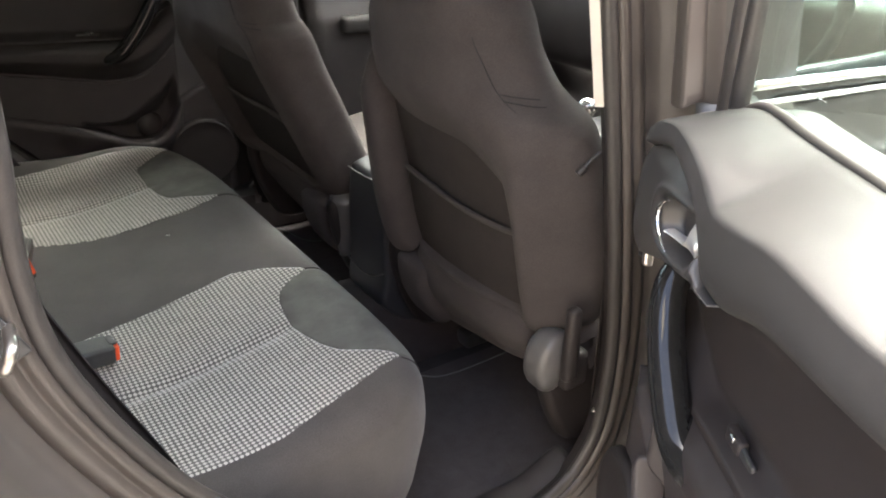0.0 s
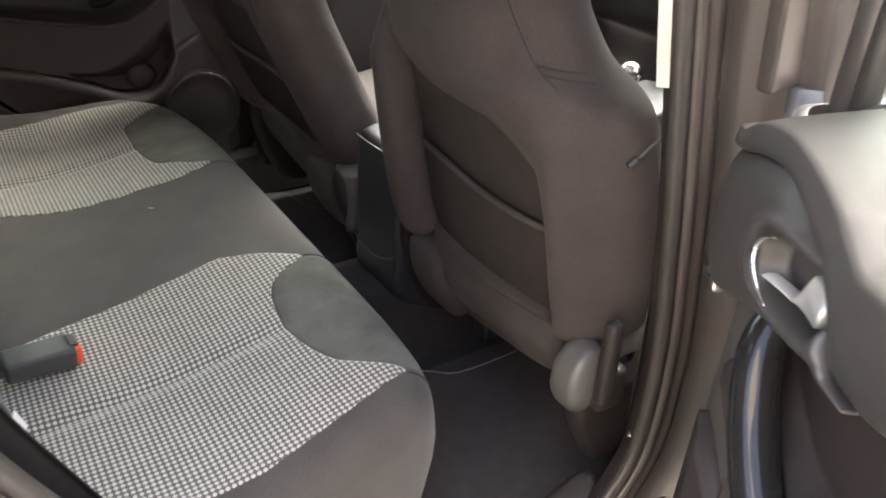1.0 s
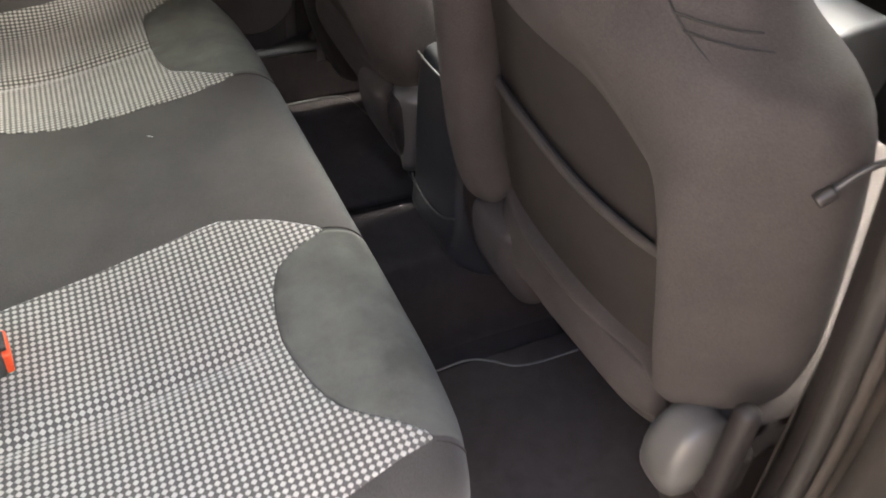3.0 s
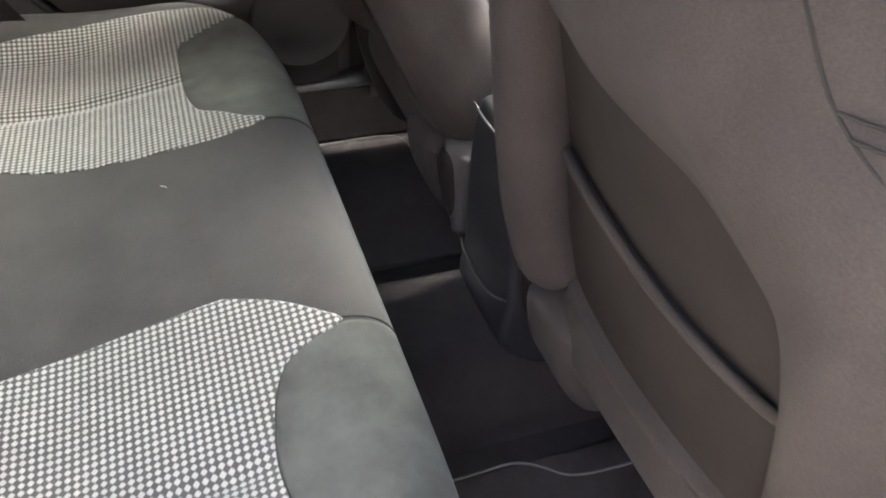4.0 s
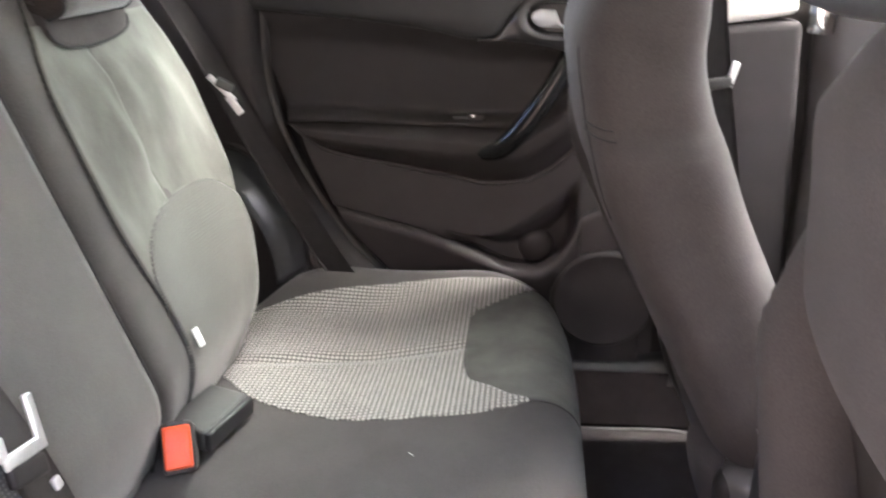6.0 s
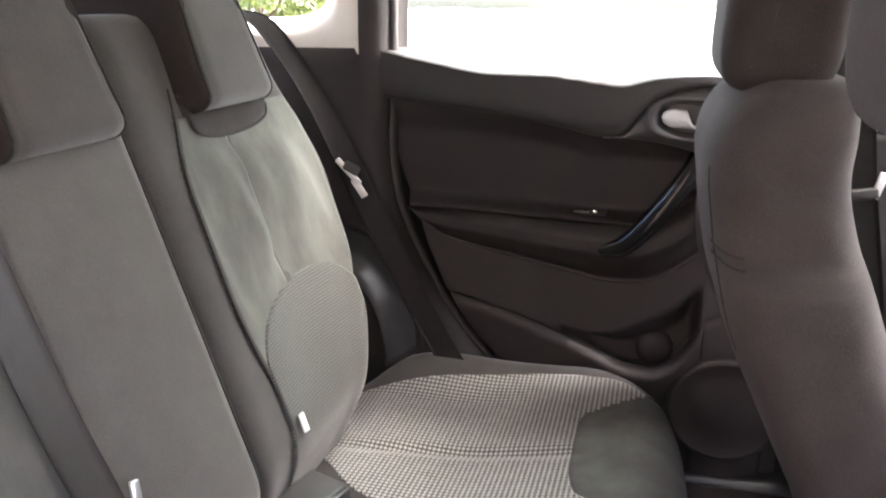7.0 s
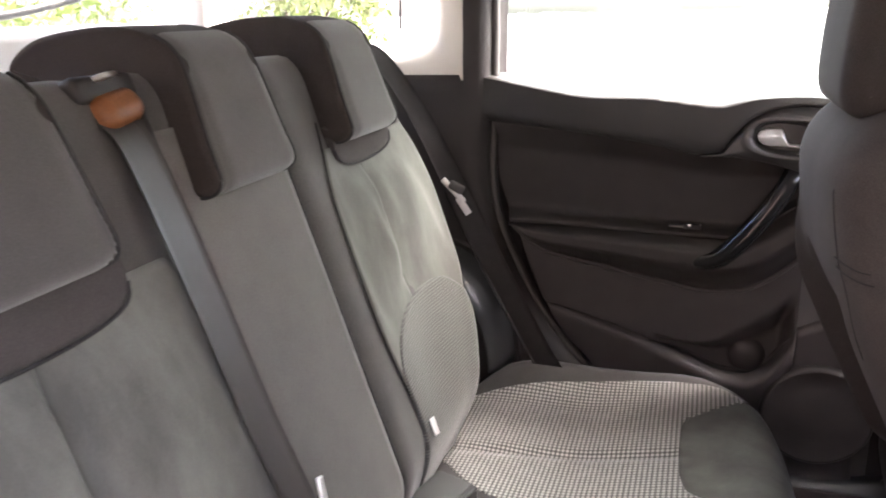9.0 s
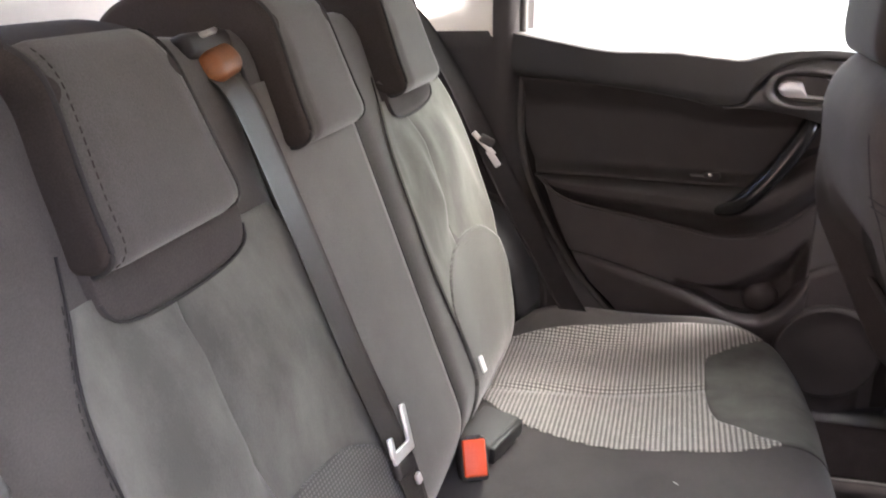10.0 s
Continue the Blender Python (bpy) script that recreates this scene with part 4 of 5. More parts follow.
# ---- buckles on the bench ----
def buckle(name, label, m, size, slot):
    b = thing(name, label, "seat belt buckle", "seat belt buckles")
    L, W, H = size
    box = block("housing", (L, W, H), BUCKLE, b, at=m, bevel=0.006, shape=lambda v: (v.x, v.y * (1 - 0.9 * max(0.0, -v.x)), v.z * (1 + 1.2 * v.x)))
    if slot:
        block("button", (0.011, W * 0.84, H * 0.86), ORANGE, box, "orange red release button", at=m @ pose(L / 2 + 0.001, 0, 0.0), bevel=0.003)
        block("slot", (0.010, W * 0.55, 0.006), RUBBER, box, at=m @ pose(L / 2 - 0.001, 0, H / 2 - 0.001), bevel=0.001)
    else:
        block("end_cap", (0.010, W * 0.96, H * 0.9), GLOSSY_DARK, box, "black end face", at=m @ pose(L / 2 + 0.001, 0, 0), bevel=0.003)
    tube("stalk", [m @ Vector((-L / 2 + 0.008, 0, 0)), m @ Vector((-L / 2 - 0.03, 0, -0.012)), m @ Vector((-L / 2 - 0.06, 0, -0.045))], 0.012, RUBBER, b, count=12, n=10, flat=0.5)
    return b


buckle("belt_buckle", "black belt buckle with orange red button on the bench", pose(-0.432, -0.252, 0.300, 0, 4, 6), (0.085, 0.046, 0.030), True)
facing = Vector((0.30, -0.72, 0.55)).to_track_quat("X", "Z").to_matrix().to_4x4()
buckle("belt_buckle", "black belt buckle with orange red button by the backrest", Matrix.Translation((-0.473, 0.083, 0.302)) @ facing, (0.075, 0.038, 0.058), True)
buckle("belt_buckle", "grey belt buckle lying on the bench", pose(-0.468, 0.157, 0.298, 0, 5, -15), (0.062, 0.098, 0.030), False)

# shelf behind the backrests
tagged(block("parcel_shelf", (0.50, 1.30, 0.02), PLASTIC, at=pose(-1.05, 0.03, 0.80), bevel=0.005), "black parcel shelf behind the rear seats", "parcel shelf")
# ---- front seats ----
def front_seat(label, yc, flip, back, top, near):
    """flip: 1 where the seat's inner side lies towards greater y; back: its rear face (x) by height."""
    seat = thing("front_seat", label, "car seat", "front seats")

    def at(a, z, out):
        """a: across, from the seat's middle to its inner side; out: rearwards out of the back."""
        return Vector((back(z) - out, yc + flip * a, z))

    foot = [(0.28, 0.225), (0.34, 0.250), (0.42, 0.264), (0.55, 0.266)]
    outer = lerp_table(foot + ([(0.62, 0.263), (0.648, 0.256), (0.663, 0.243), (0.680, 0.205), (0.695, 0.182), (0.72, 0.162), (0.75, 0.144), (0.80, 0.128), (0.86, 0.110)] if near else [(0.64, 0.258), (0.69, 0.235), (0.74, 0.200), (0.80, 0.168), (0.86, 0.150)]))
    inner = lerp_table(foot + ([(0.62, 0.260), (0.70, 0.262), (0.735, 0.260), (0.77, 0.242), (0.80, 0.190), (0.86, 0.130)] if near else [(0.64, 0.264), (0.665, 0.258), (0.678, 0.244), (0.690, 0.224), (0.705, 0.217), (0.74, 0.212), (0.80, 0.192), (0.86, 0.165)]))

    def half(z, a=-1):
        return inner(z) if a > 0 else outer(z)

    thin = 0.02 if near else 0.008
    power, body = (2.1, 0.105) if near else (4.5, 0.078)

    def skin_out(a, z):
        h, deep = half(z, a), body - thin * smooth01(0.62, 0.75, z)
        return deep * (1 - min(1.0, abs(a) / h) ** power) ** (1 / power) - body

    rings = []
    rows_n, around = 200, 400
    for j in range(rows_n):
        v = j / (rows_n - 1)
        z = 0.285 + (top - 0.285) * v
        nt = min(1.0, max(0.0, (z - (top - 0.07)) / 0.07))
        lo = min(1.0, max(0.0, (0.335 - z) / 0.05))
        cut = 0.06 * (1 - math.sqrt(max(0.0, 1 - nt**2))) + 0.045 * (1 - math.sqrt(max(0.0, 1 - lo**2)))
        deep = body - thin * smooth01(0.62, 0.75, z) - cut * 0.6
        ring = []
        for a, b in oval(around, 1.0, deep, power):
            a *= half(z, a) - cut * 0.75
            out = b - body
            if b > 0:
                edge = smooth01(-0.190, -0.150, a) * smooth01(0.200, 0.160, a)
                arch = 0.634 - 0.085 * smooth01(-0.02, -0.19, a) ** 1.5
                out += 0.030 * bump1(a, -0.200, 0.036) * smooth01(0.70, 0.54, z)
                out -= 0.028 * edge * smooth01(arch + 0.030, arch - 0.050, z) * smooth01(0.315, 0.335, z)
            ring.append(at(a, z, out))
        rings.append(ring)
    loft("backrest", rings, CLOTH_DIM, seat)

    hem = lerp_table([(-0.180, 0.472), (-0.13, 0.467), (-0.07, 0.468), (0.0, 0.473), (0.06, 0.479), (0.115, 0.480), (0.185, 0.474)])

    # Dark sheet over the recess floor, standing in for the shade there.
    def lining(u, v):
        a = -0.172 + 0.372 * u
        top_z = 0.634 - 0.085 * smooth01(-0.02, -0.19, a) ** 1.5 - 0.020
        z = 0.335 + (top_z - 0.335) * v
        return at(a, z, skin_out(a, z) - 0.0265 + 0.010 * (abs(2 * u - 1) ** 6) + 0.012 * smooth01(0.88, 1.0, u))

    sheet("recess_shade", lining, 40, 30, POCKET_AND_SHADE, seat, "dark sheet painting the shade above the map pocket", thick=(0.006, 0, 0))

    def pocket(u, v):
        a = -0.178 + 0.363 * u
        z = 0.322 + (hem(a) - 0.322) * v
        return at(a, z, skin_out(a, 0.45) - 0.016 - 0.003 * math.sin(math.pi * u) ** 0.5 + 0.004 * math.sin(math.pi * v))

    pouch = sheet("pocket", pocket, 40, 20, POCKET_AND_SHADE, seat, "dark map pocket", thick=(0.006, 0, 0))
    tube("pocket_hem", [at(a, hem(a), skin_out(a, 0.45) - 0.013 - 0.003 * math.sin(math.pi * min(max((a + 0.178) / 0.363, 0), 1)) ** 0.5) for a in np.linspace(-0.176, 0.180, 14)], 0.0050, CLOTH_DIM, pouch, "thick cloth pocket hem", count=60, n=10)
    # seams: down the outer flank, across the shoulder
    for s in (-1, 1):
        tube("seam", [at(s * (half(z, s) - 0.040), z, skin_out(s * (half(z, s) - 0.040), z)) for z in np.linspace(0.60, top - 0.08, 24)], 0.0011, SEAM, seat, count=90, n=6)
        for zs in ((0.690, 0.682) if s == (-1 if near else 1) else ()):
            tube("seam", [at(s * f * half(zs, s), zs + 0.006 * math.sin(math.pi * f), skin_out(s * f * half(zs, s), zs)) for f in np.linspace(0.78, 0.985, 14)], 0.0010, SEAM, seat, count=50, n=6)

    x0 = back(0.31)
    # the inner flank's stuffed roll
    if near:
        tube("side_roll", [at(0.190, 0.318, -0.030), at(0.190, 0.332, -0.020), at(0.192, 0.40, -0.014), at(0.195, 0.48, -0.018), at(0.200, 0.56, -0.030), at(0.204, 0.64, -0.052), at(0.200, 0.71, -0.084), at(0.180, 0.78, -0.125)], lambda s: 0.043 * (0.80 + 0.20 * smooth01(0.0, 0.05, s)) * (1 - 0.55 * smooth01(0.60, 1.0, s)), CLOTH_DIM, seat, "stuffed cloth side roll", count=50, n=24, flat=0.85)
    # cushion ahead, skirt hanging at its rear
    puffy("cushion", [(x0 + 0.08, 0.24), (x0 + 0.05, 0.29), (x0 + 0.10, 0.32), (x0 + 0.30, 0.33), (x0 + 0.50, 0.36), (x0 + 0.56, 0.32), (x0 + 0.52, 0.26), (x0 + 0.3, 0.22), (x0 + 0.12, 0.20)], yc - 0.25, yc + 0.25, 0.04, CLOTH_DIM, seat)

    def skirt(u, v):
        a = 0.155 - 0.335 * u
        zt = 0.312 + 0.004 * u
        zb = 0.145 + 0.075 * u
        x = x0 + 0.010 + (0.062 - 0.035 * u) * v - 0.020 * math.sin(math.pi * min(1, v * 1.15)) - 0.012 * smooth01(0.25, 0.0, u) * math.sin(math.pi * v)
        return (x + 0.02 * (abs(2 * u - 1) ** 6), yc + flip * a, zt + (zb - zt) * v + 0.012 * smooth01(0.12, 0.0, u) * v)

    sheet("skirt", skirt, 40, 24, CLOTH_DIM, seat, "dark cloth skirt under the backrest", thick=(0.02, 0, 0))
    puffy("skirt_corner", [(x0 + 0.004, 0.288), (x0 + 0.045, 0.292), (x0 + 0.095, 0.25), (x0 + 0.090, 0.160), (x0 + 0.050, 0.146), (x0 + 0.010, 0.205), (x0 - 0.004, 0.262)], min(flip * 0.090, flip * 0.205), max(flip * 0.090, flip * 0.205), 0.03, CLOTH_DIM, seat, place=lambda a, w, b: (a, yc + w, b))
    # rails, feet and side shields
    for s in (-1, 1):
        block("seat_rail", (0.55, 0.045, 0.035), STEEL_DARK, seat, at=pose(x0 + 0.45, yc + s * 0.19, 0.022), bevel=0.006)
        puffy("side_shield", [(x0 + 0.008, 0.29), (x0 + 0.015, 0.22), (x0 + 0.050, 0.13), (x0 + 0.095, 0.075), (x0 + 0.20, 0.07), (x0 + 0.50, 0.09), (x0 + 0.53, 0.20), (x0 + 0.30, 0.25), (x0 + 0.12, 0.275), (x0 + 0.05, 0.305)], yc + s * 0.226 - 0.020, yc + s * 0.226 + 0.020, 0.016, PLASTIC, seat, "dark plastic side shield")
    # recliner covers where the back meets the base
    for s in (-1,) if near else ():
        m = pose(x0 + 0.030, yc + flip * s * 0.226, 0.272, 0, 12, 0)
        rings2 = []
        for k in range(12):
            w = k / 11
            r = 0.047 * math.sqrt(max(0.0, 1 - (2 * w - 1) ** 4)) + 0.002
            rings2.append([m @ Vector((r * math.cos(t) * 0.80, -0.034 + 0.064 * w, r * math.sin(t) * (1.0 if math.sin(t) > 0 else 1.25))) for t in (2 * math.pi * q / 24 for q in range(24))])
        loft("recliner_cover", rings2, RECLINER, seat, "satin grey plastic recliner cover")
    if not near:
        rings2 = []
        for k in range(14):
            v = k / 13
            r = (0.040 - 0.027 * v) * math.sqrt(max(0.02, 1 - max(0.0, 1 - v / 0.12) ** 2))
            rings2.append([(0.205 - 0.012 * v + r * 1.1 * math.cos(t), 0.094 - 0.010 * v + r * math.sin(t), 0.315 - 0.150 * v) for t in (2 * math.pi * q / 24 for q in range(24))])
        loft("recliner_cover", rings2, RECLINER, seat, "satin grey plastic recliner cover")
    if near:
        arm = block("recline_lever", (0.026, 0.022, 0.135), PLASTIC, seat, "black recline lever", at=pose(x0 + 0.026, yc - 0.276, 0.320, 0, -2, 0), bevel=0.009, shape=lambda v: (v.x * (1.0 - 2.2 * v.z), v.y, v.z))
        block("lever_boss", (0.05, 0.03, 0.07), PLASTIC, arm, at=pose(x0 + 0.055, yc - 0.258, 0.255), bevel=0.012)
        tube("steel_foot", [(x0 + 0.07, yc - 0.305, 0.190), (x0 + 0.085, yc - 0.300, 0.200), (x0 + 0.11, yc - 0.300, 0.196)], 0.006, STEEL, seat, "bright steel belt anchor", count=10)
    return seat


NEAR_BACK = lerp_table([(0.28, 0.180), (0.32, 0.171), (0.46, 0.141), (0.60, 0.105), (0.70, 0.078), (0.82, 0.056), (0.94, 0.050)])
FAR_BACKX = lerp_table([(0.28, 0.165), (0.40, 0.108), (0.52, 0.050), (0.63, 0.000), (0.70, -0.020), (0.76, -0.030), (0.80, -0.024), (0.86, 0.004)])
front_seat("dark grey cloth driver seat with rear map pocket", -0.36, 1, NEAR_BACK, 0.845, True)
front_seat("dark grey cloth passenger seat", 0.320, -1, FAR_BACKX, 0.845, False)


def front_headrest(x, y, z, slope, label, half=0.120):
    head = thing("headrest", label, "headrest", "front headrests")
    prof = [(-0.052, -0.085), (-0.060, -0.02), (-0.052, 0.07), (-0.030, 0.115), (0.0, 0.125), (0.035, 0.105), (0.050, 0.04), (0.055, -0.04), (0.045, -0.085), (0.0, -0.098)]

    def place(a, w, b):
        return (x + a + slope * b, y + w * (1 + 0.05 * smooth01(-0.1, 0.03, b) - 0.12 * smooth01(0.05, 0.13, b)), z + b)

    puffy("cushion", prof, -half, half, 0.028, HEAD_SHADED, head, place=place)
    for s in (-1, 1):
        tube("piping", [place(-0.020 + 0.04 * k, s * (half - 0.004), -0.07 + 0.16 * math.sin(math.pi * k)) for k in np.linspace(0.0, 1.0, 8)], 0.002, SEAM, head, count=30, n=6)
        tube("post", [(x - 0.01, y + s * 0.05, z - 0.125), (x - 0.005, y + s * 0.05, z - 0.07)], 0.006, CHROME, head, count=6)
    tube("collar", [(x - 0.02, y - 0.065, z - 0.103), (x - 0.02, y, z - 0.106), (x - 0.02, y + 0.065, z - 0.103)], 0.007, STEEL_DARK, head, "grey plastic post collar", count=12)
    return head


front_headrest(0.07, -0.36, 0.955, 0.02, "dark grey cloth headrest above the driver seat")
front_headrest(0.050, 0.320, 0.925, 0.03, "dark grey cloth headrest above the passenger seat")

# front belt tongue hanging by the near pillar
hang = thing("seat_belt", "dark front seat belt with a steel loop by the pillar", "seat belt", "front seat belts")
ribbon("strap", [(0.235, -0.655, 0.95), (0.240, -0.650, 0.80), (0.248, -0.642, 0.64), (0.262, -0.640, 0.45), (0.27, -0.645, 0.20)], [(1, 0.25, 0), (1, 0.2, 0), (1, 0.2, 0)], 0.045, BELT, hang)
tube("loop", [(0.222, -0.640, 0.640), (0.208, -0.633, 0.632), (0.196, -0.628, 0.620), (0.186, -0.625, 0.607)], 0.0026, STEEL_DARK, hang, "dark steel loop", count=14)
tube("loop_end", [(0.190, -0.6255, 0.611), (0.180, -0.623, 0.602)], 0.0055, RUBBER, hang, "black loop end", count=6)

# front belt tongue on the far pillar
hang = thing("seat_belt", "dark front seat belt on the far pillar", "seat belt", "front seat belts")
ribbon("strap", [(0.195, 0.632, 0.98), (0.208, 0.630, 0.80), (0.228, 0.626, 0.66), (0.27, 0.622, 0.42), (0.29, 0.624, 0.15)], [(1, -0.2, 0), (1, -0.2, 0), (1, -0.2, 0)], 0.045, BELT_BLACK, hang)
block("tongue", (0.012, 0.006, 0.040), PALE_STEEL, hang, "bright steel belt tongue", at=pose(0.250, 0.612, 0.662, 0, 14, 0), bevel=0.002)
block("tongue_grip", (0.040, 0.012, 0.018), PLASTIC_GREY, hang, at=pose(0.232, 0.614, 0.648, 0, -10, 0), bevel=0.004)
# ---- rear doors: built closed on the far side, then mirrored and swung open on the near side ----
WAIST = lerp_table([(-0.54, 0.853), (-0.44, 0.832), (-0.33, 0.816), (-0.15, 0.817), (0.0, 0.817), (0.06, 0.812), (0.10, 0.799), (0.14, 0.775), (0.168, 0.744)])
UPPER_LOW = lerp_table([(-0.54, 0.764), (-0.33, 0.745), (-0.22, 0.728), (-0.155, 0.715), (-0.120, 0.719), (-0.100, 0.746), (-0.072, 0.777), (-0.032, 0.793), (0.0, 0.797), (0.04, 0.793), (0.09, 0.777), (0.13, 0.753), (0.168, 0.722)])
BEZEL_LOW = lerp_table([(-0.54, 0.764), (-0.33, 0.745), (-0.22, 0.728), (-0.155, 0.713), (-0.116, 0.713), (-0.059, 0.707), (-0.008, 0.695), (0.05, 0.674), (0.10, 0.656), (0.14, 0.648), (0.168, 0.662)])
ARM_TOP = lerp_table([(-0.54, 0.575), (-0.448, 0.575), (-0.197, 0.568), (-0.094, 0.566), (-0.04, 0.59), (0.0, 0.622), (0.03, 0.640)])
ARM_LOW = lerp_table([(-0.54, 0.573), (-0.475, 0.570), (-0.450, 0.535), (-0.41, 0.515), (-0.289, 0.491), (-0.191, 0.472), (-0.134, 0.462), (-0.079, 0.465), (-0.027, 0.488), (0.005, 0.515), (0.03, 0.540)])
POCKET = lerp_table([(-0.54, 0.445), (-0.341, 0.400), (-0.235, 0.367), (-0.156, 0.333), (-0.088, 0.304), (-0.051, 0.302), (-0.015, 0.322), (0.008, 0.354), (0.03, 0.40)])
REAR = lerp_table([(0.05, -0.17), (0.18, -0.235), (0.301, -0.326), (0.362, -0.385), (0.571, -0.48), (0.70, -0.525), (0.753, -0.535), (0.86, -0.538)])


def rear_door(name, label, m, mirror):
    door = thing(name, label, "car door", "rear doors", kind="structure")
    f = -1 if mirror else 1

    def w(x, y, z):
        # the open door's handle end hangs a little lower, and its front end turns away
        sag = 0.028 * smooth01(-0.25, -0.03, x) * smooth01(0.19, 0.08, x) * smooth01(0.50, 0.66, z) * smooth01(0.83, 0.79, z) if mirror else 0.0
        return m @ Vector((x, f * y, z - sag))

    def panel(pname, lo, hi, inner, mat, lab="", nu=120, nv=26, xf=0.168, xr=None, deep=0.03):
        """A strip of the door card between two curves; inner(x, z, v) is how near it comes to the car's middle line."""
        def at(u, v):
            zg = 0.5 * (lo(-0.25) + hi(-0.25))
            for _ in range(3):
                x0 = REAR(zg) if xr is None else xr
                x = x0 + (xf - x0) * u
                zg = lo(x) + (hi(x) - lo(x)) * v
            return w(x, inner(x, zg, v), zg)
        return sheet(pname, at, nu, nv, mat, door, lab, thick=tuple(w(0, deep, 0) - w(0, 0, 0)))

    # ledge: where the face breaks towards the glass; behind the far handle the face stands upright almost to it
    def slope(x, v):
        k = smooth01(-0.26, -0.09, x)
        ledge, bend = (0.66, 1.3) if mirror else (0.90 - 0.14 * k, 1.0 + 0.2 * k)
        return 0.10 * v + 0.90 * max(0.0, (v - ledge) / (1 - ledge)) ** bend

    # lip: how far the upper card stands in over the insert, less towards the rear
    def lip(x):
        return 0.617 + 0.026 * smooth01(-0.30, -0.54, x)

    panel("upper_panel", UPPER_LOW, WAIST, lambda x, z, v: lip(x) + 0.012 * (1 - v) ** 8 + (0.705 - lip(x)) * slope(x, v) + 0.034 * max(0.0, (x - 0.06) / 0.108) ** 2, PLASTIC_GREY, "charcoal soft upper door panel", deep=0.05)
    cup_x, cup_z = (-0.046, 0.743) if mirror else (-0.018, 0.746)
    tilt = 0.06

    def bezel_in(x, z, v):
        dx, dz = (x - cup_x) / 0.054, (z - cup_z - tilt * (cup_x - x)) / 0.027
        q = (abs(dx) ** 2.6 + abs(dz) ** 2.6) ** (1 / 2.6)
        return 0.620 + 0.010 * (abs(2 * v - 1)) ** 4 + 0.024 * smooth01(1.05, 0.80, q) - 0.003 * bump1(q, 1.20, 0.12) + 0.034 * max(0.0, (x - 0.06) / 0.108) ** 2

    bezel = panel("handle_bezel", BEZEL_LOW, UPPER_LOW, bezel_in, BEZEL, "charcoal plastic handle surround", nu=120, nv=50, xr=-0.150, deep=0.05)
    panel("insert", ARM_TOP, BEZEL_LOW, lambda x, z, v: 0.680 - 0.030 * smooth01(0.14, 0.0, v) - 0.016 * smooth01(0.7, 1.0, v), PLASTIC, xf=0.03, deep=0.02)
    panel("armrest", ARM_LOW, ARM_TOP, lambda x, z, v: 0.664 - 0.030 * smooth01(0.0, 0.55, v) * smooth01(1.12, 0.72, v), PLASTIC, xf=0.03)
    # the pocket's mouth is a dark hollow between the card and the pocket's ledge
    def lower_in(x, z, v):
        hole = smooth01(-0.22, -0.15, x) * smooth01(0.028, 0.005, x) * smooth01(0.16 + 0.5 * smooth01(-0.20, -0.02, x), 0.08 + 0.2 * smooth01(-0.20, -0.02, x), v)
        return 0.664 + 0.036 * hole

    panel("lower_panel", POCKET, ARM_LOW, lower_in, PLASTIC_LOW, xf=0.03, nv=40, deep=0.05)
    panel("door_pocket", lambda x: 0.075, POCKET, lambda x, z, v: 0.664 - 0.012 * smooth01(0.72, 0.95, v) * smooth01(-0.42, -0.20, x) - 0.003 * smooth01(0.85, 0.96, v) + 0.006 * smooth01(0.965, 1.0, v), PLASTIC_LOW, xf=0.03)
    # armrest lip, in the paler plastic to draw the highlight along it
    tube("armrest_edge", [w(x, 0.664, ARM_LOW(x) + 0.002) for x in np.linspace(-0.485, 0.028, 18)], 0.0045, PLASTIC_LOW, door, count=70, n=8)
    # front lower card with the loudspeaker
    def speaker_in(u, v):
        x = 0.03 + 0.12 * u
        return w(x, 0.666 + 0.012 * smooth01(0.6, 1.0, u), 0.075 + (POCKET(0.03) - 0.075 + 0.04 * math.sin(math.pi / 2 * u)) * v)

    sheet("front_card", speaker_in, 20, 20, PLASTIC_LOW, door, thick=tuple(w(0, 0.02, 0) - w(0, 0, 0)))

    # hinge end of the door, smooth metal wrapped round to the outer skin
    edge = spline([(0.028, 0.682, 0), (0.08, 0.684, 0), (0.14, 0.688, 0), (0.172, 0.696, 0), (0.184, 0.715, 0), (0.190, 0.75, 0), (0.192, 0.785, 0)], 40)

    def hinge(u, v):
        p = edge[min(int(u * 39 + 0.5), 39)]
        return w(p.x + 0.020 * (1 - v) * smooth01(0.3, 1.0, u), p.y, 0.06 + 0.70 * v)

    sheet("hinge_face", hinge, 39, 20, DOOR_METAL, door, "smooth dark painted hinge face", thick=tuple(w(0, 0.01, 0) - w(0, 0, 0)))
    sx, sz = 0.078, 0.245
    rings = []
    for r, y in ((0.098, 0.668), (0.095, 0.658), (0.090, 0.653), (0.086, 0.6535), (0.082, 0.655), (0.05, 0.652), (0.012, 0.650)):
        rings.append([w(sx + r * math.cos(a), y, sz + r * math.sin(a)) for a in (2 * math.pi * k / 48 for k in range(48))])
    loft("speaker", rings, PLASTIC, door, "round black loudspeaker cover", cap=True)
    bolt = [[w(-0.046 + r * math.cos(a), 0.700 - y, 0.334 + r * math.sin(a)) for a in (2 * math.pi * k / 24 for k in range(24))] for r, y in ((0.034, 0.0), (0.031, 0.005), (0.024, 0.010), (0.014, 0.013), (0.003, 0.014))]
    loft("pocket_boss", bolt, PLASTIC_LOW, door, cap=True)
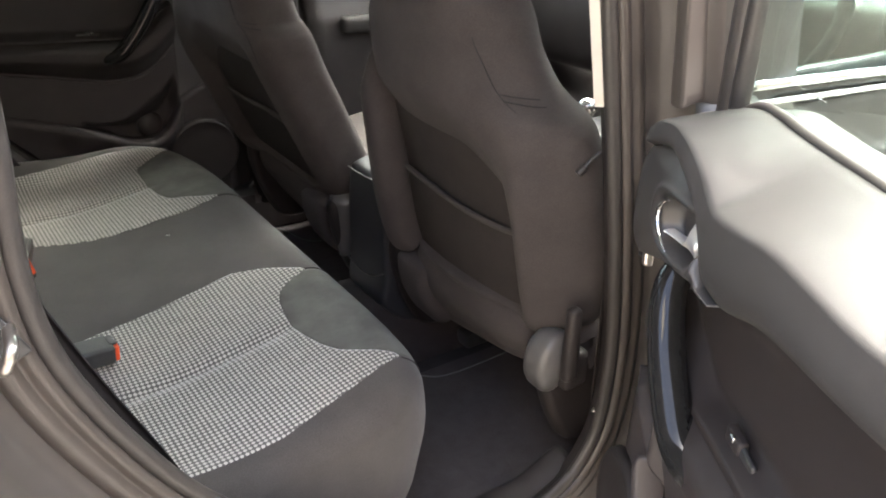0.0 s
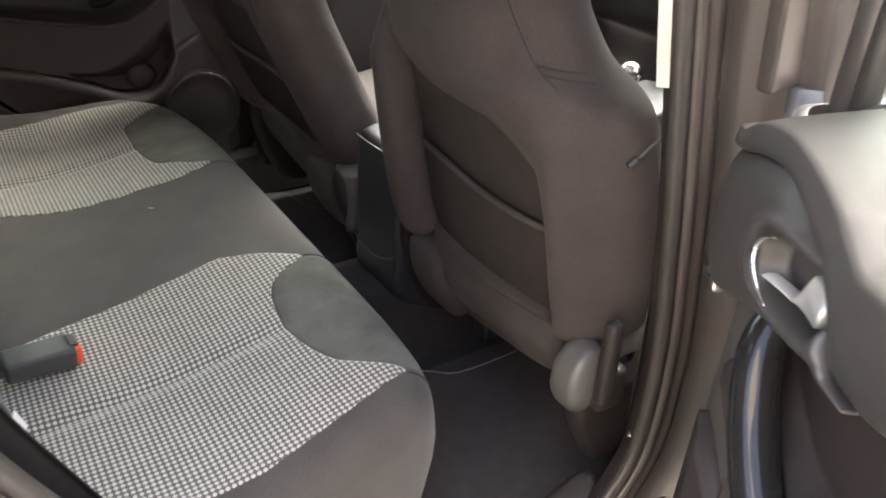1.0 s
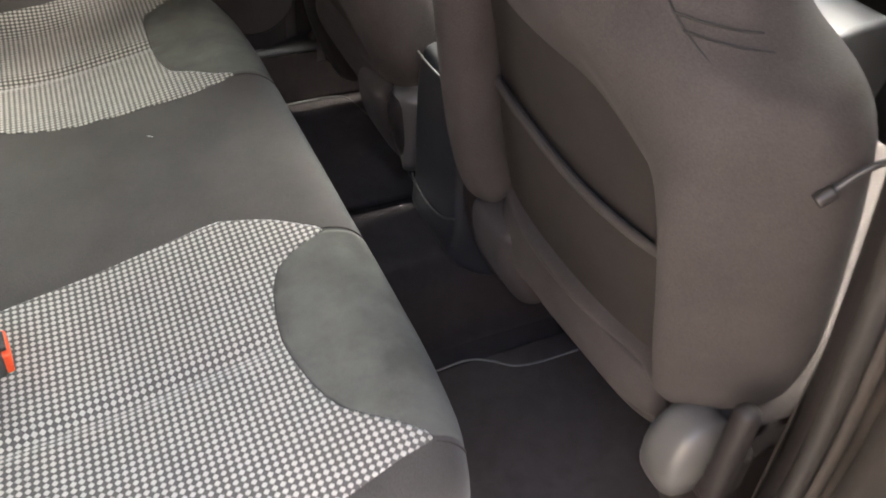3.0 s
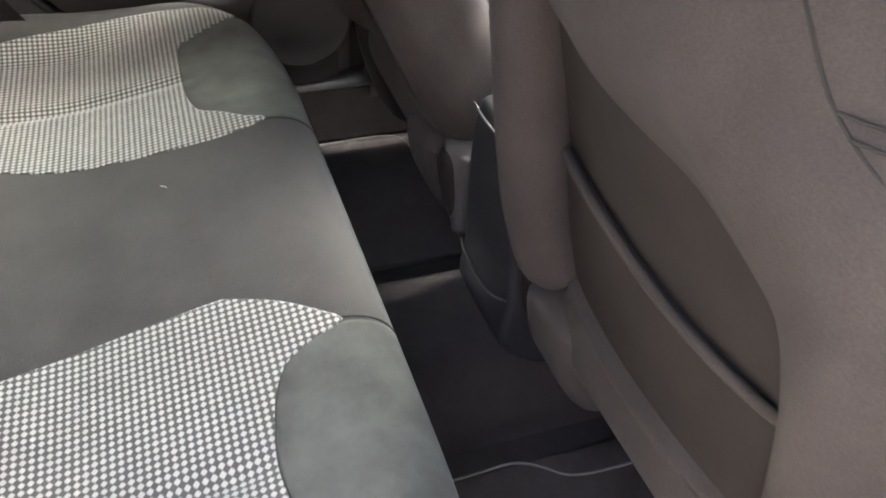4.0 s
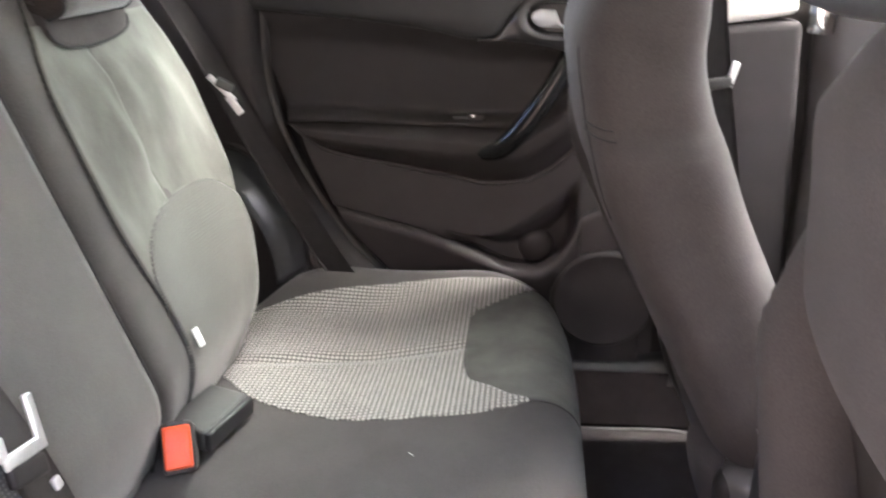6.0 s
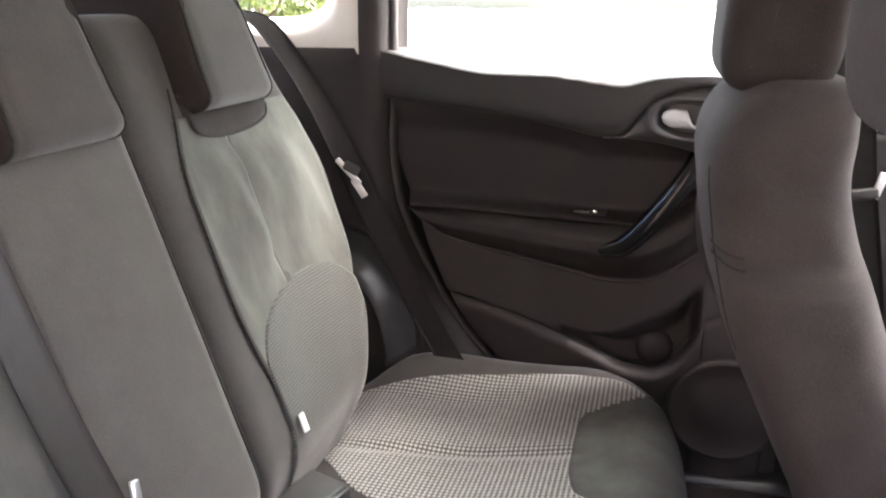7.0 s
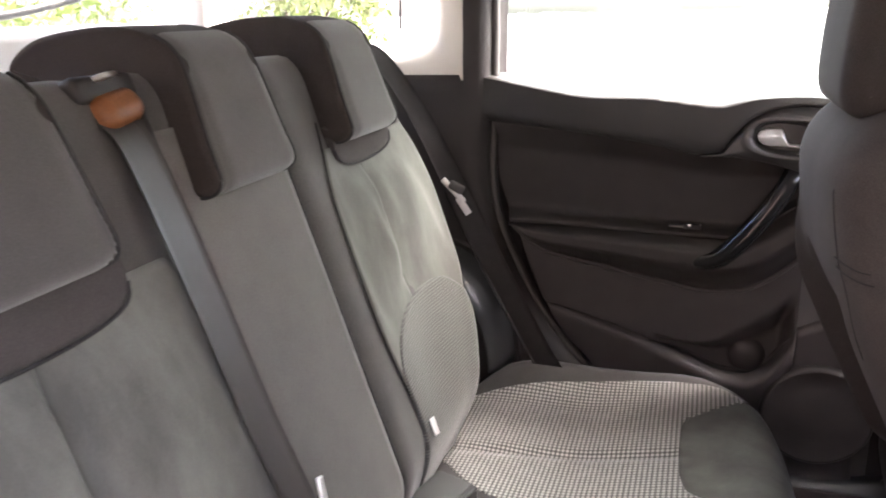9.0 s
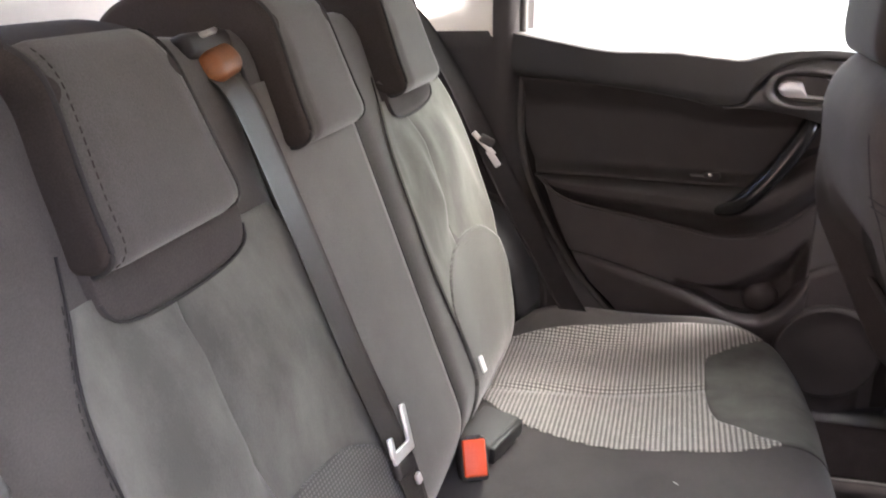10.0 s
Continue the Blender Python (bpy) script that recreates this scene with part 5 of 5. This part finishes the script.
    # handles
    tube("grab_handle", [w(-0.162, 0.664, 0.520), w(-0.140, 0.648, 0.524), w(-0.108, 0.640, 0.534), w(-0.074, 0.637, 0.570), w(-0.040, 0.636, 0.617), w(-0.010, 0.640, 0.668), w(0.004, 0.660, 0.700)], lambda s: 0.015 + 0.004 * math.sin(math.pi * s), GLOSS, door, "gloss black grab handle", count=40, n=20, flat=0.95)
    # paddle in the cup: broad at its rear, a thin blade running forward, and the bright front edge of the cup
    def paddle(u, v):
        x = cup_x - 0.046 + 0.082 * u
        zc = cup_z - tilt * (x - cup_x)
        up = 0.013 * math.sqrt(max(0.0, 1 - max(0.0, 1 - u / 0.25) ** 2)) * smooth01(0.60, 0.44, u) - 0.010 * smooth01(0.44, 0.60, u)
        dn = -0.015 * math.sqrt(max(0.0, 1 - max(0.0, 1 - u / 0.25) ** 2))
        return w(x, 0.627 + 0.008 * math.sin(math.pi * u) - 0.004 * math.sin(math.pi * v), zc + dn + (up - dn) * v)

    sheet("lever", paddle, 40, 12, PALE_STEEL, bezel, "chrome door lever", thick=tuple(w(0, 0.006, 0) - w(0, 0, 0)))
    tube("lever_rim", [w(cup_x + 0.051 * math.cos(a), 0.620, cup_z + 0.025 * math.sin(a) - tilt * 0.051 * math.cos(a)) for a in (radians(-75 + 15 * k) for k in range(10))], lambda s: 0.0005 + 0.0022 * math.sin(math.pi * s), CHROME, bezel, "chrome edge of the handle cup", count=30)
    plate = block("switch_plate", (0.055, 0.006, 0.018), GLOSSY_DARK, door, "dark switch plate", at=m @ pose(-0.168, f * 0.668, 0.574), bevel=0.004)
    block("lock_switch", (0.03, 0.010, 0.018), PLASTIC, plate, at=m @ pose(-0.156, f * 0.668, 0.577), bevel=0.003)
    block("switch_light", (0.008, 0.004, 0.006), CHROME, plate, "small bright switch tip", at=m @ pose(-0.160, f * 0.662, 0.583), bevel=0.0015)
    # metal shell, window rubber and glass
    def shell(u, v):
        z = 0.04 + 0.70 * v
        x = REAR(z) - 0.02 + (0.165 + 0.025 * smooth01(0.5, 0.0, v) - REAR(z) + 0.02) * u
        return w(x, 0.712, z)

    sheet("inner_skin", shell, 30, 30, DOOR_METAL, door, "dark painted inner door metal", thick=tuple(w(0, 0.05, 0) - w(0, 0, 0)))

    def outer(u, v):
        z = 0.02 + 0.76 * v
        x = REAR(z) - 0.03 + (0.185 - REAR(z) + 0.03) * u
        return w(x, 0.765 + 0.035 * math.sin(math.pi * min(1.0, v * 0.9 + 0.1)), z)

    sheet("outer_skin", outer, 30, 30, PAINT, door, "grey painted outer door skin", thick=tuple(w(0, -0.012, 0) - w(0, 0, 0)))
    top = lerp_table([(-0.52, 1.06), (-0.35, 1.10), (-0.15, 1.115), (0.02, 1.10), (0.10, 1.095)])
    tube("window_frame", [w(-0.515, 0.715, 0.80), w(-0.52, 0.715, 0.95), w(-0.495, 0.70, 1.05), w(-0.30, 0.69, 1.105), w(0.0, 0.69, 1.115), w(0.075, 0.70, 1.09)], 0.014, RUBBER, door, "black window frame", count=70, n=10, flat=0.8)
    tube("frame_post", [w(0.106, 0.70, 1.10), w(0.112, 0.705, 1.04), w(0.122, 0.712, 0.92), w(0.132, 0.72, 0.77)], 0.017, JAMB, door, "grey painted front window post", count=24, n=12)
    tube("post_seal", [w(0.078, 0.70, 1.09), w(0.086, 0.705, 1.03), w(0.096, 0.71, 0.92), w(0.106, 0.716, 0.78)], 0.011, RUBBER, door, count=24, n=10)
    tube("window_strip", [w(x, 0.710 if mirror else 0.715, WAIST(x) + (0.001 if mirror else -0.009)) for x in np.linspace(-0.52, 0.09, 14)], 0.005, RUBBER, door, "black window wiper strip", count=40)

    def pane(u, v):
        x = -0.50 + (0.098 - 0.02 * v + 0.50) * u
        return w(x, 0.722 - 0.02 * v, 0.80 + (top(x) - 0.80) * v)

    g = slab("pane", pane, 12, 8, GLASS_TINT, w(0, 0.004, 0) - w(0, 0, 0), door, "green tinted window glass")
    g.visible_shadow = False
    return door


rear_door("door_far", "closed dark rear door with armrest and grab handle", Matrix.Identity(4), False)
SWING = Matrix.Translation((0.0837, -0.849, -0.012)) @ pose(0, 0, 0, 0, 0, 55.3) @ Matrix.Translation((-0.115, 0.66, 0))
rear_door("door_near", "open dark rear door with its grey upper panel", SWING, True)
# check strap between pillar and door
strap = thing("door_strap", "bare steel door check strap", "door strap")
block("bar", (0.05, 0.005, 0.010), STEEL_DARK, strap, at=pose(0.150, -0.782, 0.556, 0, 20, 52), bevel=0.002)
block("pin", (0.010, 0.010, 0.026), STEEL, strap, "bright steel pin", at=pose(0.140, -0.792, 0.578, 15, 0, 20), bevel=0.003)
block("catch", (0.014, 0.012, 0.020), STEEL, strap, "bright steel catch", at=pose(0.135, -0.800, 0.562, 0, 12, 52), bevel=0.004)

# ---- front doors ----
front_near = thing("front_door", "grey painted front door with chrome waist strips", "car door", "front doors", kind="structure")


def skin(u, v):
    return (0.235 + 1.03 * u, -0.765 - 0.03 * math.sin(math.pi * (0.1 + 0.8 * v)), -0.02 + 0.75 * v - 0.02 * u * v)


sheet("outer_skin", skin, 20, 16, PAINT, front_near, "grey painted outer door skin", thick=(0, 0.02, 0))
block("inner_card", (0.88, 0.05, 0.70), PLASTIC, front_near, at=pose(0.81, -0.70, 0.38), bevel=0.02)
for z, r in ((0.757, 0.007), (0.734, 0.005)):
    tube("waist_strip", [(0.30, -0.788, z - 0.005), (0.6, -0.790, z - 0.018), (1.2, -0.780, z - 0.05)], r, CHROME, front_near, "chrome waist strip", count=16, n=10)
tube("waist_rubber", [(0.30, -0.778, 0.741), (0.6, -0.780, 0.728), (1.2, -0.770, 0.696)], 0.010, RUBBER, front_near, count=16, n=8)
tube("window_frame", [(0.305, -0.755, 0.76), (0.285, -0.745, 0.86), (0.245, -0.715, 1.02), (0.30, -0.69, 1.10), (0.6, -0.68, 1.12), (0.9, -0.70, 1.0), (1.3, -0.74, 0.76)], 0.018, RUBBER, front_near, "black window frame", count=60, n=8)
slab("pane", lambda u, v: (0.30 + 0.95 * u - 0.25 * v * u, -0.755 + 0.05 * v, 0.75 + 0.34 * v * (1 - 0.85 * u**3)), 14, 8, GLASS_DEEP, (0, 0.004, 0), front_near, "deep green tinted window glass")
tube("door_handle", [(0.60, -0.795, 0.585), (0.615, -0.825, 0.590), (0.68, -0.832, 0.590), (0.76, -0.828, 0.587), (0.775, -0.795, 0.583)], 0.011, CHROME, front_near, "chrome outer door handle", count=24, n=10)
block("pillar_cover", (0.10, 0.02, 0.42), JAMB, front_near, "dark pillar cover", at=pose(0.225, -0.745, 0.94, 0, -9, 0), bevel=0.005)

front_far = thing("front_door", "closed dark front door with cloth insert", "car door", "front doors", kind="structure")
sheet("card", lambda u, v: (0.385 + 0.95 * u, 0.668 - 0.02 * math.sin(math.pi * v) - 0.02 * smooth01(0.75, 0.70, v), 0.06 + 0.75 * v), 20, 30, PLASTIC, front_far, thick=(0, 0.03, 0))
block("outer_skin", (1.05, 0.03, 0.80), PAINT, front_far, at=pose(0.83, 0.775, 0.38), bevel=0.01)
block("armrest", (0.6, 0.06, 0.05), PLASTIC_GREY, front_far, at=pose(0.78, 0.635, 0.56), bevel=0.015)
far_pane = block("pane", (0.95, 0.004, 0.34), GLASS_TINT, front_far, "green tinted window glass", at=pose(0.86, 0.72, 0.98), bevel=0.0)
far_pane.visible_shadow = False

# ---- steering wheel ----
wheel = thing("steering_wheel", "dark grey leather steering wheel", "steering wheel")
wm = pose(0.90, -0.36, 0.73, 0, -65, 0)
tube("rim", [wm @ Vector((0.185 * math.cos(a), 0.185 * math.sin(a), 0)) for a in (2 * math.pi * k / 16 for k in range(16))], 0.015, PLASTIC_GREY, wheel, count=64, n=12, closed=True)
for a in (0, 150, 210):
    block("spoke", (0.17, 0.035, 0.014), PLASTIC, wheel, at=wm @ pose(0, 0, -0.01, 0, 0, a) @ pose(0.095, 0, 0), bevel=0.005)
block("hub", (0.13, 0.15, 0.05), PLASTIC, wheel, at=wm @ pose(0, 0, -0.005), bevel=0.02)
tube("column", [wm @ Vector((0, 0, -0.03)), wm @ Vector((0, 0, -0.22))], 0.04, PLASTIC, wheel, count=6, n=14)

# ---- roof, out of view, with the windscreen run far back overhead to light the bench ----
roof = thing("roof", "cream fabric roof lining behind a deep windscreen", "ceiling", kind="structure")
sheet("roof_lining", lambda u, v: (-1.12 + 1.33 * u, -0.66 + 1.32 * v, 1.10 + 0.075 * (1 - (2 * v - 1) ** 2) + 0.01 * u), 20, 16, HEADLINER, roof, thick=(0, 0, 0.03))
sheet("roof_skin", lambda u, v: (-1.16 + 1.39 * u, -0.70 + 1.40 * v, 1.135 + 0.085 * (1 - (2 * v - 1) ** 2) + 0.01 * u), 20, 16, PAINT, roof, thick=(0, 0, -0.01))
deep = slab("windscreen", lambda u, v: (0.22 + 1.34 * u, (-0.66 + 1.32 * v), 1.12 + 0.085 * (1 - (2 * v - 1) ** 2) + 0.012 - 0.40 * u**2.2), 24, 16, GLASS, (0, 0, 0.005), roof, "clear deep windscreen")
deep.visible_shadow = False
# cream sheet added out of view to block light through the windscreen
def blind(u, v):
    x, y = 0.18 + 0.72 * u, -0.65 + 1.18 * v
    k = (y + 0.66) / 1.32
    return (x, y, 1.105 + 0.075 * (1 - (2 * k - 1) ** 2) - 0.40 * max(0.0, (x - 0.22) / 1.34) ** 2.2)


sheet("light_block_sheet", blind, 16, 12, HEADLINER, roof, "unseen cream sheet added to block windscreen light", thick=(0, 0, -0.008))
for s in (-1, 1):
    tube("roof_rail", [(-1.15, s * 0.66, 1.09), (-0.6, s * 0.675, 1.12), (0.2, s * 0.675, 1.125), (0.85, s * 0.67, 1.02), (1.5, s * 0.68, 0.78)], 0.035, PAINT, roof, count=30, n=10)
# ---- floor mats ----
def mat(label, x0, x1, ya, yb, edge):
    m = thing("floor_mat", label, "floor mat", "rear floor mats")
    block("carpet", (x1 - x0, yb - ya, 0.010), MAT, m, at=pose((x0 + x1) / 2, (ya + yb) / 2, 0.006), bevel=0.004)
    tube("edging", edge, 0.0018, EDGING, m, "thin pale mat edging", count=60, n=6)
    return m


mat("black carpet floor mat with pale edging", -0.02, 0.60, -0.60, -0.215, [(-0.02, -0.212, 0.011), (0.10, -0.214, 0.012), (0.165, -0.214, 0.014), (0.20, -0.228, 0.012), (0.233, -0.250, 0.011), (0.303, -0.256, 0.011), (0.45, -0.250, 0.011)])
mat("black carpet floor mat with pale edging", -0.02, 0.60, 0.205, 0.590, [(-0.02, 0.590, 0.011), (0.08, 0.592, 0.012), (0.176, 0.597, 0.012), (0.225, 0.594, 0.012), (0.250, 0.580, 0.011), (0.262, 0.540, 0.011), (0.272, 0.495, 0.011), (0.30, 0.46, 0.011), (0.40, 0.43, 0.011)])

# a pale thread left on the bench
tagged(tube("thread", [(-0.198, 0.102, seat_top(-0.198, 0.102) + 0.002), (-0.194, 0.100, seat_top(-0.194, 0.100) + 0.001), (-0.191, 0.096, seat_top(-0.191, 0.096) + 0.001)], 0.00035, PALE, count=10, n=5), "tiny white thread lying on the bench", "thread")

# ---- gear lever on the console ----
gear = thing("gear_lever", "gear lever with a bright round knob on the console", "gear lever")
prof = [(0.004, -0.030), (0.010, -0.024), (0.016, -0.012), (0.0215, -0.002), (0.023, 0.008), (0.0205, 0.017), (0.013, 0.023), (0.004, 0.0255)]
gx, gy, gz = 0.715, -0.112, 0.487
loft("knob", [[(gx + r * math.cos(a), gy + r * math.sin(a), gz + h) for a in (2 * math.pi * k / 28 for k in range(28))] for r, h in prof], CHROME, gear, "bright chrome knob")
tube("shaft", [(gx, gy, gz - 0.028), (gx + 0.012, gy + 0.020, gz - 0.09)], 0.007, STEEL, gear, count=6)
loft("gaiter", [[(gx + 0.012 + r * math.cos(a), gy + 0.022 + 0.8 * r * math.sin(a), 0.345 + h + 0.003 * math.sin(5 * a)) for a in (2 * math.pi * k / 30 for k in range(30))] for r, h in ((0.056, 0.0), (0.050, 0.014), (0.038, 0.026), (0.030, 0.042), (0.018, 0.058), (0.009, 0.070))], PLASTIC, gear, "dark gaiter")

# ---- outside: shrubs beyond the yard, behind the car ----
def shrub(label, x, y, r, h, seed):
    """A stem with a crown of many small leaves, uneven in outline."""
    rng = random.Random(seed)
    tree = thing("shrub", label, "shrub", "shrubs behind the yard", at=(x, y, -0.30))
    tube("trunk", [(0, 0, 0), (0.05 * r, 0, h * 0.3), (0, 0.06 * r, h * 0.6)], lambda s: 0.09 * (1 - 0.6 * s), BARK, tree, count=10)
    for _ in range(5):
        a, k = rng.uniform(0, 6.28), rng.uniform(0.3, 0.7)
        tube("limb", [(0, 0, h * 0.3), (k * r * 0.5 * math.cos(a), k * r * 0.5 * math.sin(a), h * 0.5), (k * r * math.cos(a), k * r * math.sin(a), h * 0.75)], lambda s: 0.04 * (1 - 0.7 * s), BARK, tree, count=8)
    verts, faces = [], []
    clumps = [(rng.uniform(-0.8, 0.8) * r, rng.uniform(-0.8, 0.8) * r, rng.uniform(0.12, 0.95) * h, rng.uniform(0.25, 0.5) * r) for _ in range(26)]
    for cx, cy, cz, cr in clumps:
        for _ in range(170):
            d = Vector((rng.gauss(0, 1), rng.gauss(0, 1), rng.gauss(0, 1))).normalized() * cr * rng.uniform(0.4, 1.0)
            p = Vector((cx, cy, max(cz, 0.1))) + d
            s = rng.uniform(0.05, 0.10)
            u = Vector((rng.gauss(0, 1), rng.gauss(0, 1), rng.gauss(0, 1))).normalized()
            w = u.cross(Vector((rng.gauss(0, 1), rng.gauss(0, 1), rng.gauss(0, 1)))).normalized()
            k = len(verts)
            verts += [p - u * s, p + w * s * 0.45, p + u * s, p - w * s * 0.45]
            faces.append((k, k + 1, k + 2, k + 3))
    me = bpy.data.meshes.new("crown")
    me.from_pydata([tuple(v) for v in verts], [], faces)
    me.materials.append(LEAF)
    crown = new("crown", me)
    crown.parent = tree
    return tree


shrub("leafy green shrub in daylight", -5.6, 9.6, 1.3, 2.6, 3)
shrub("leafy green shrub in daylight", -8.8, 7.6, 1.5, 2.7, 4)
shrub("leafy green shrub in daylight", -10.6, 5.4, 1.4, 2.4, 5)
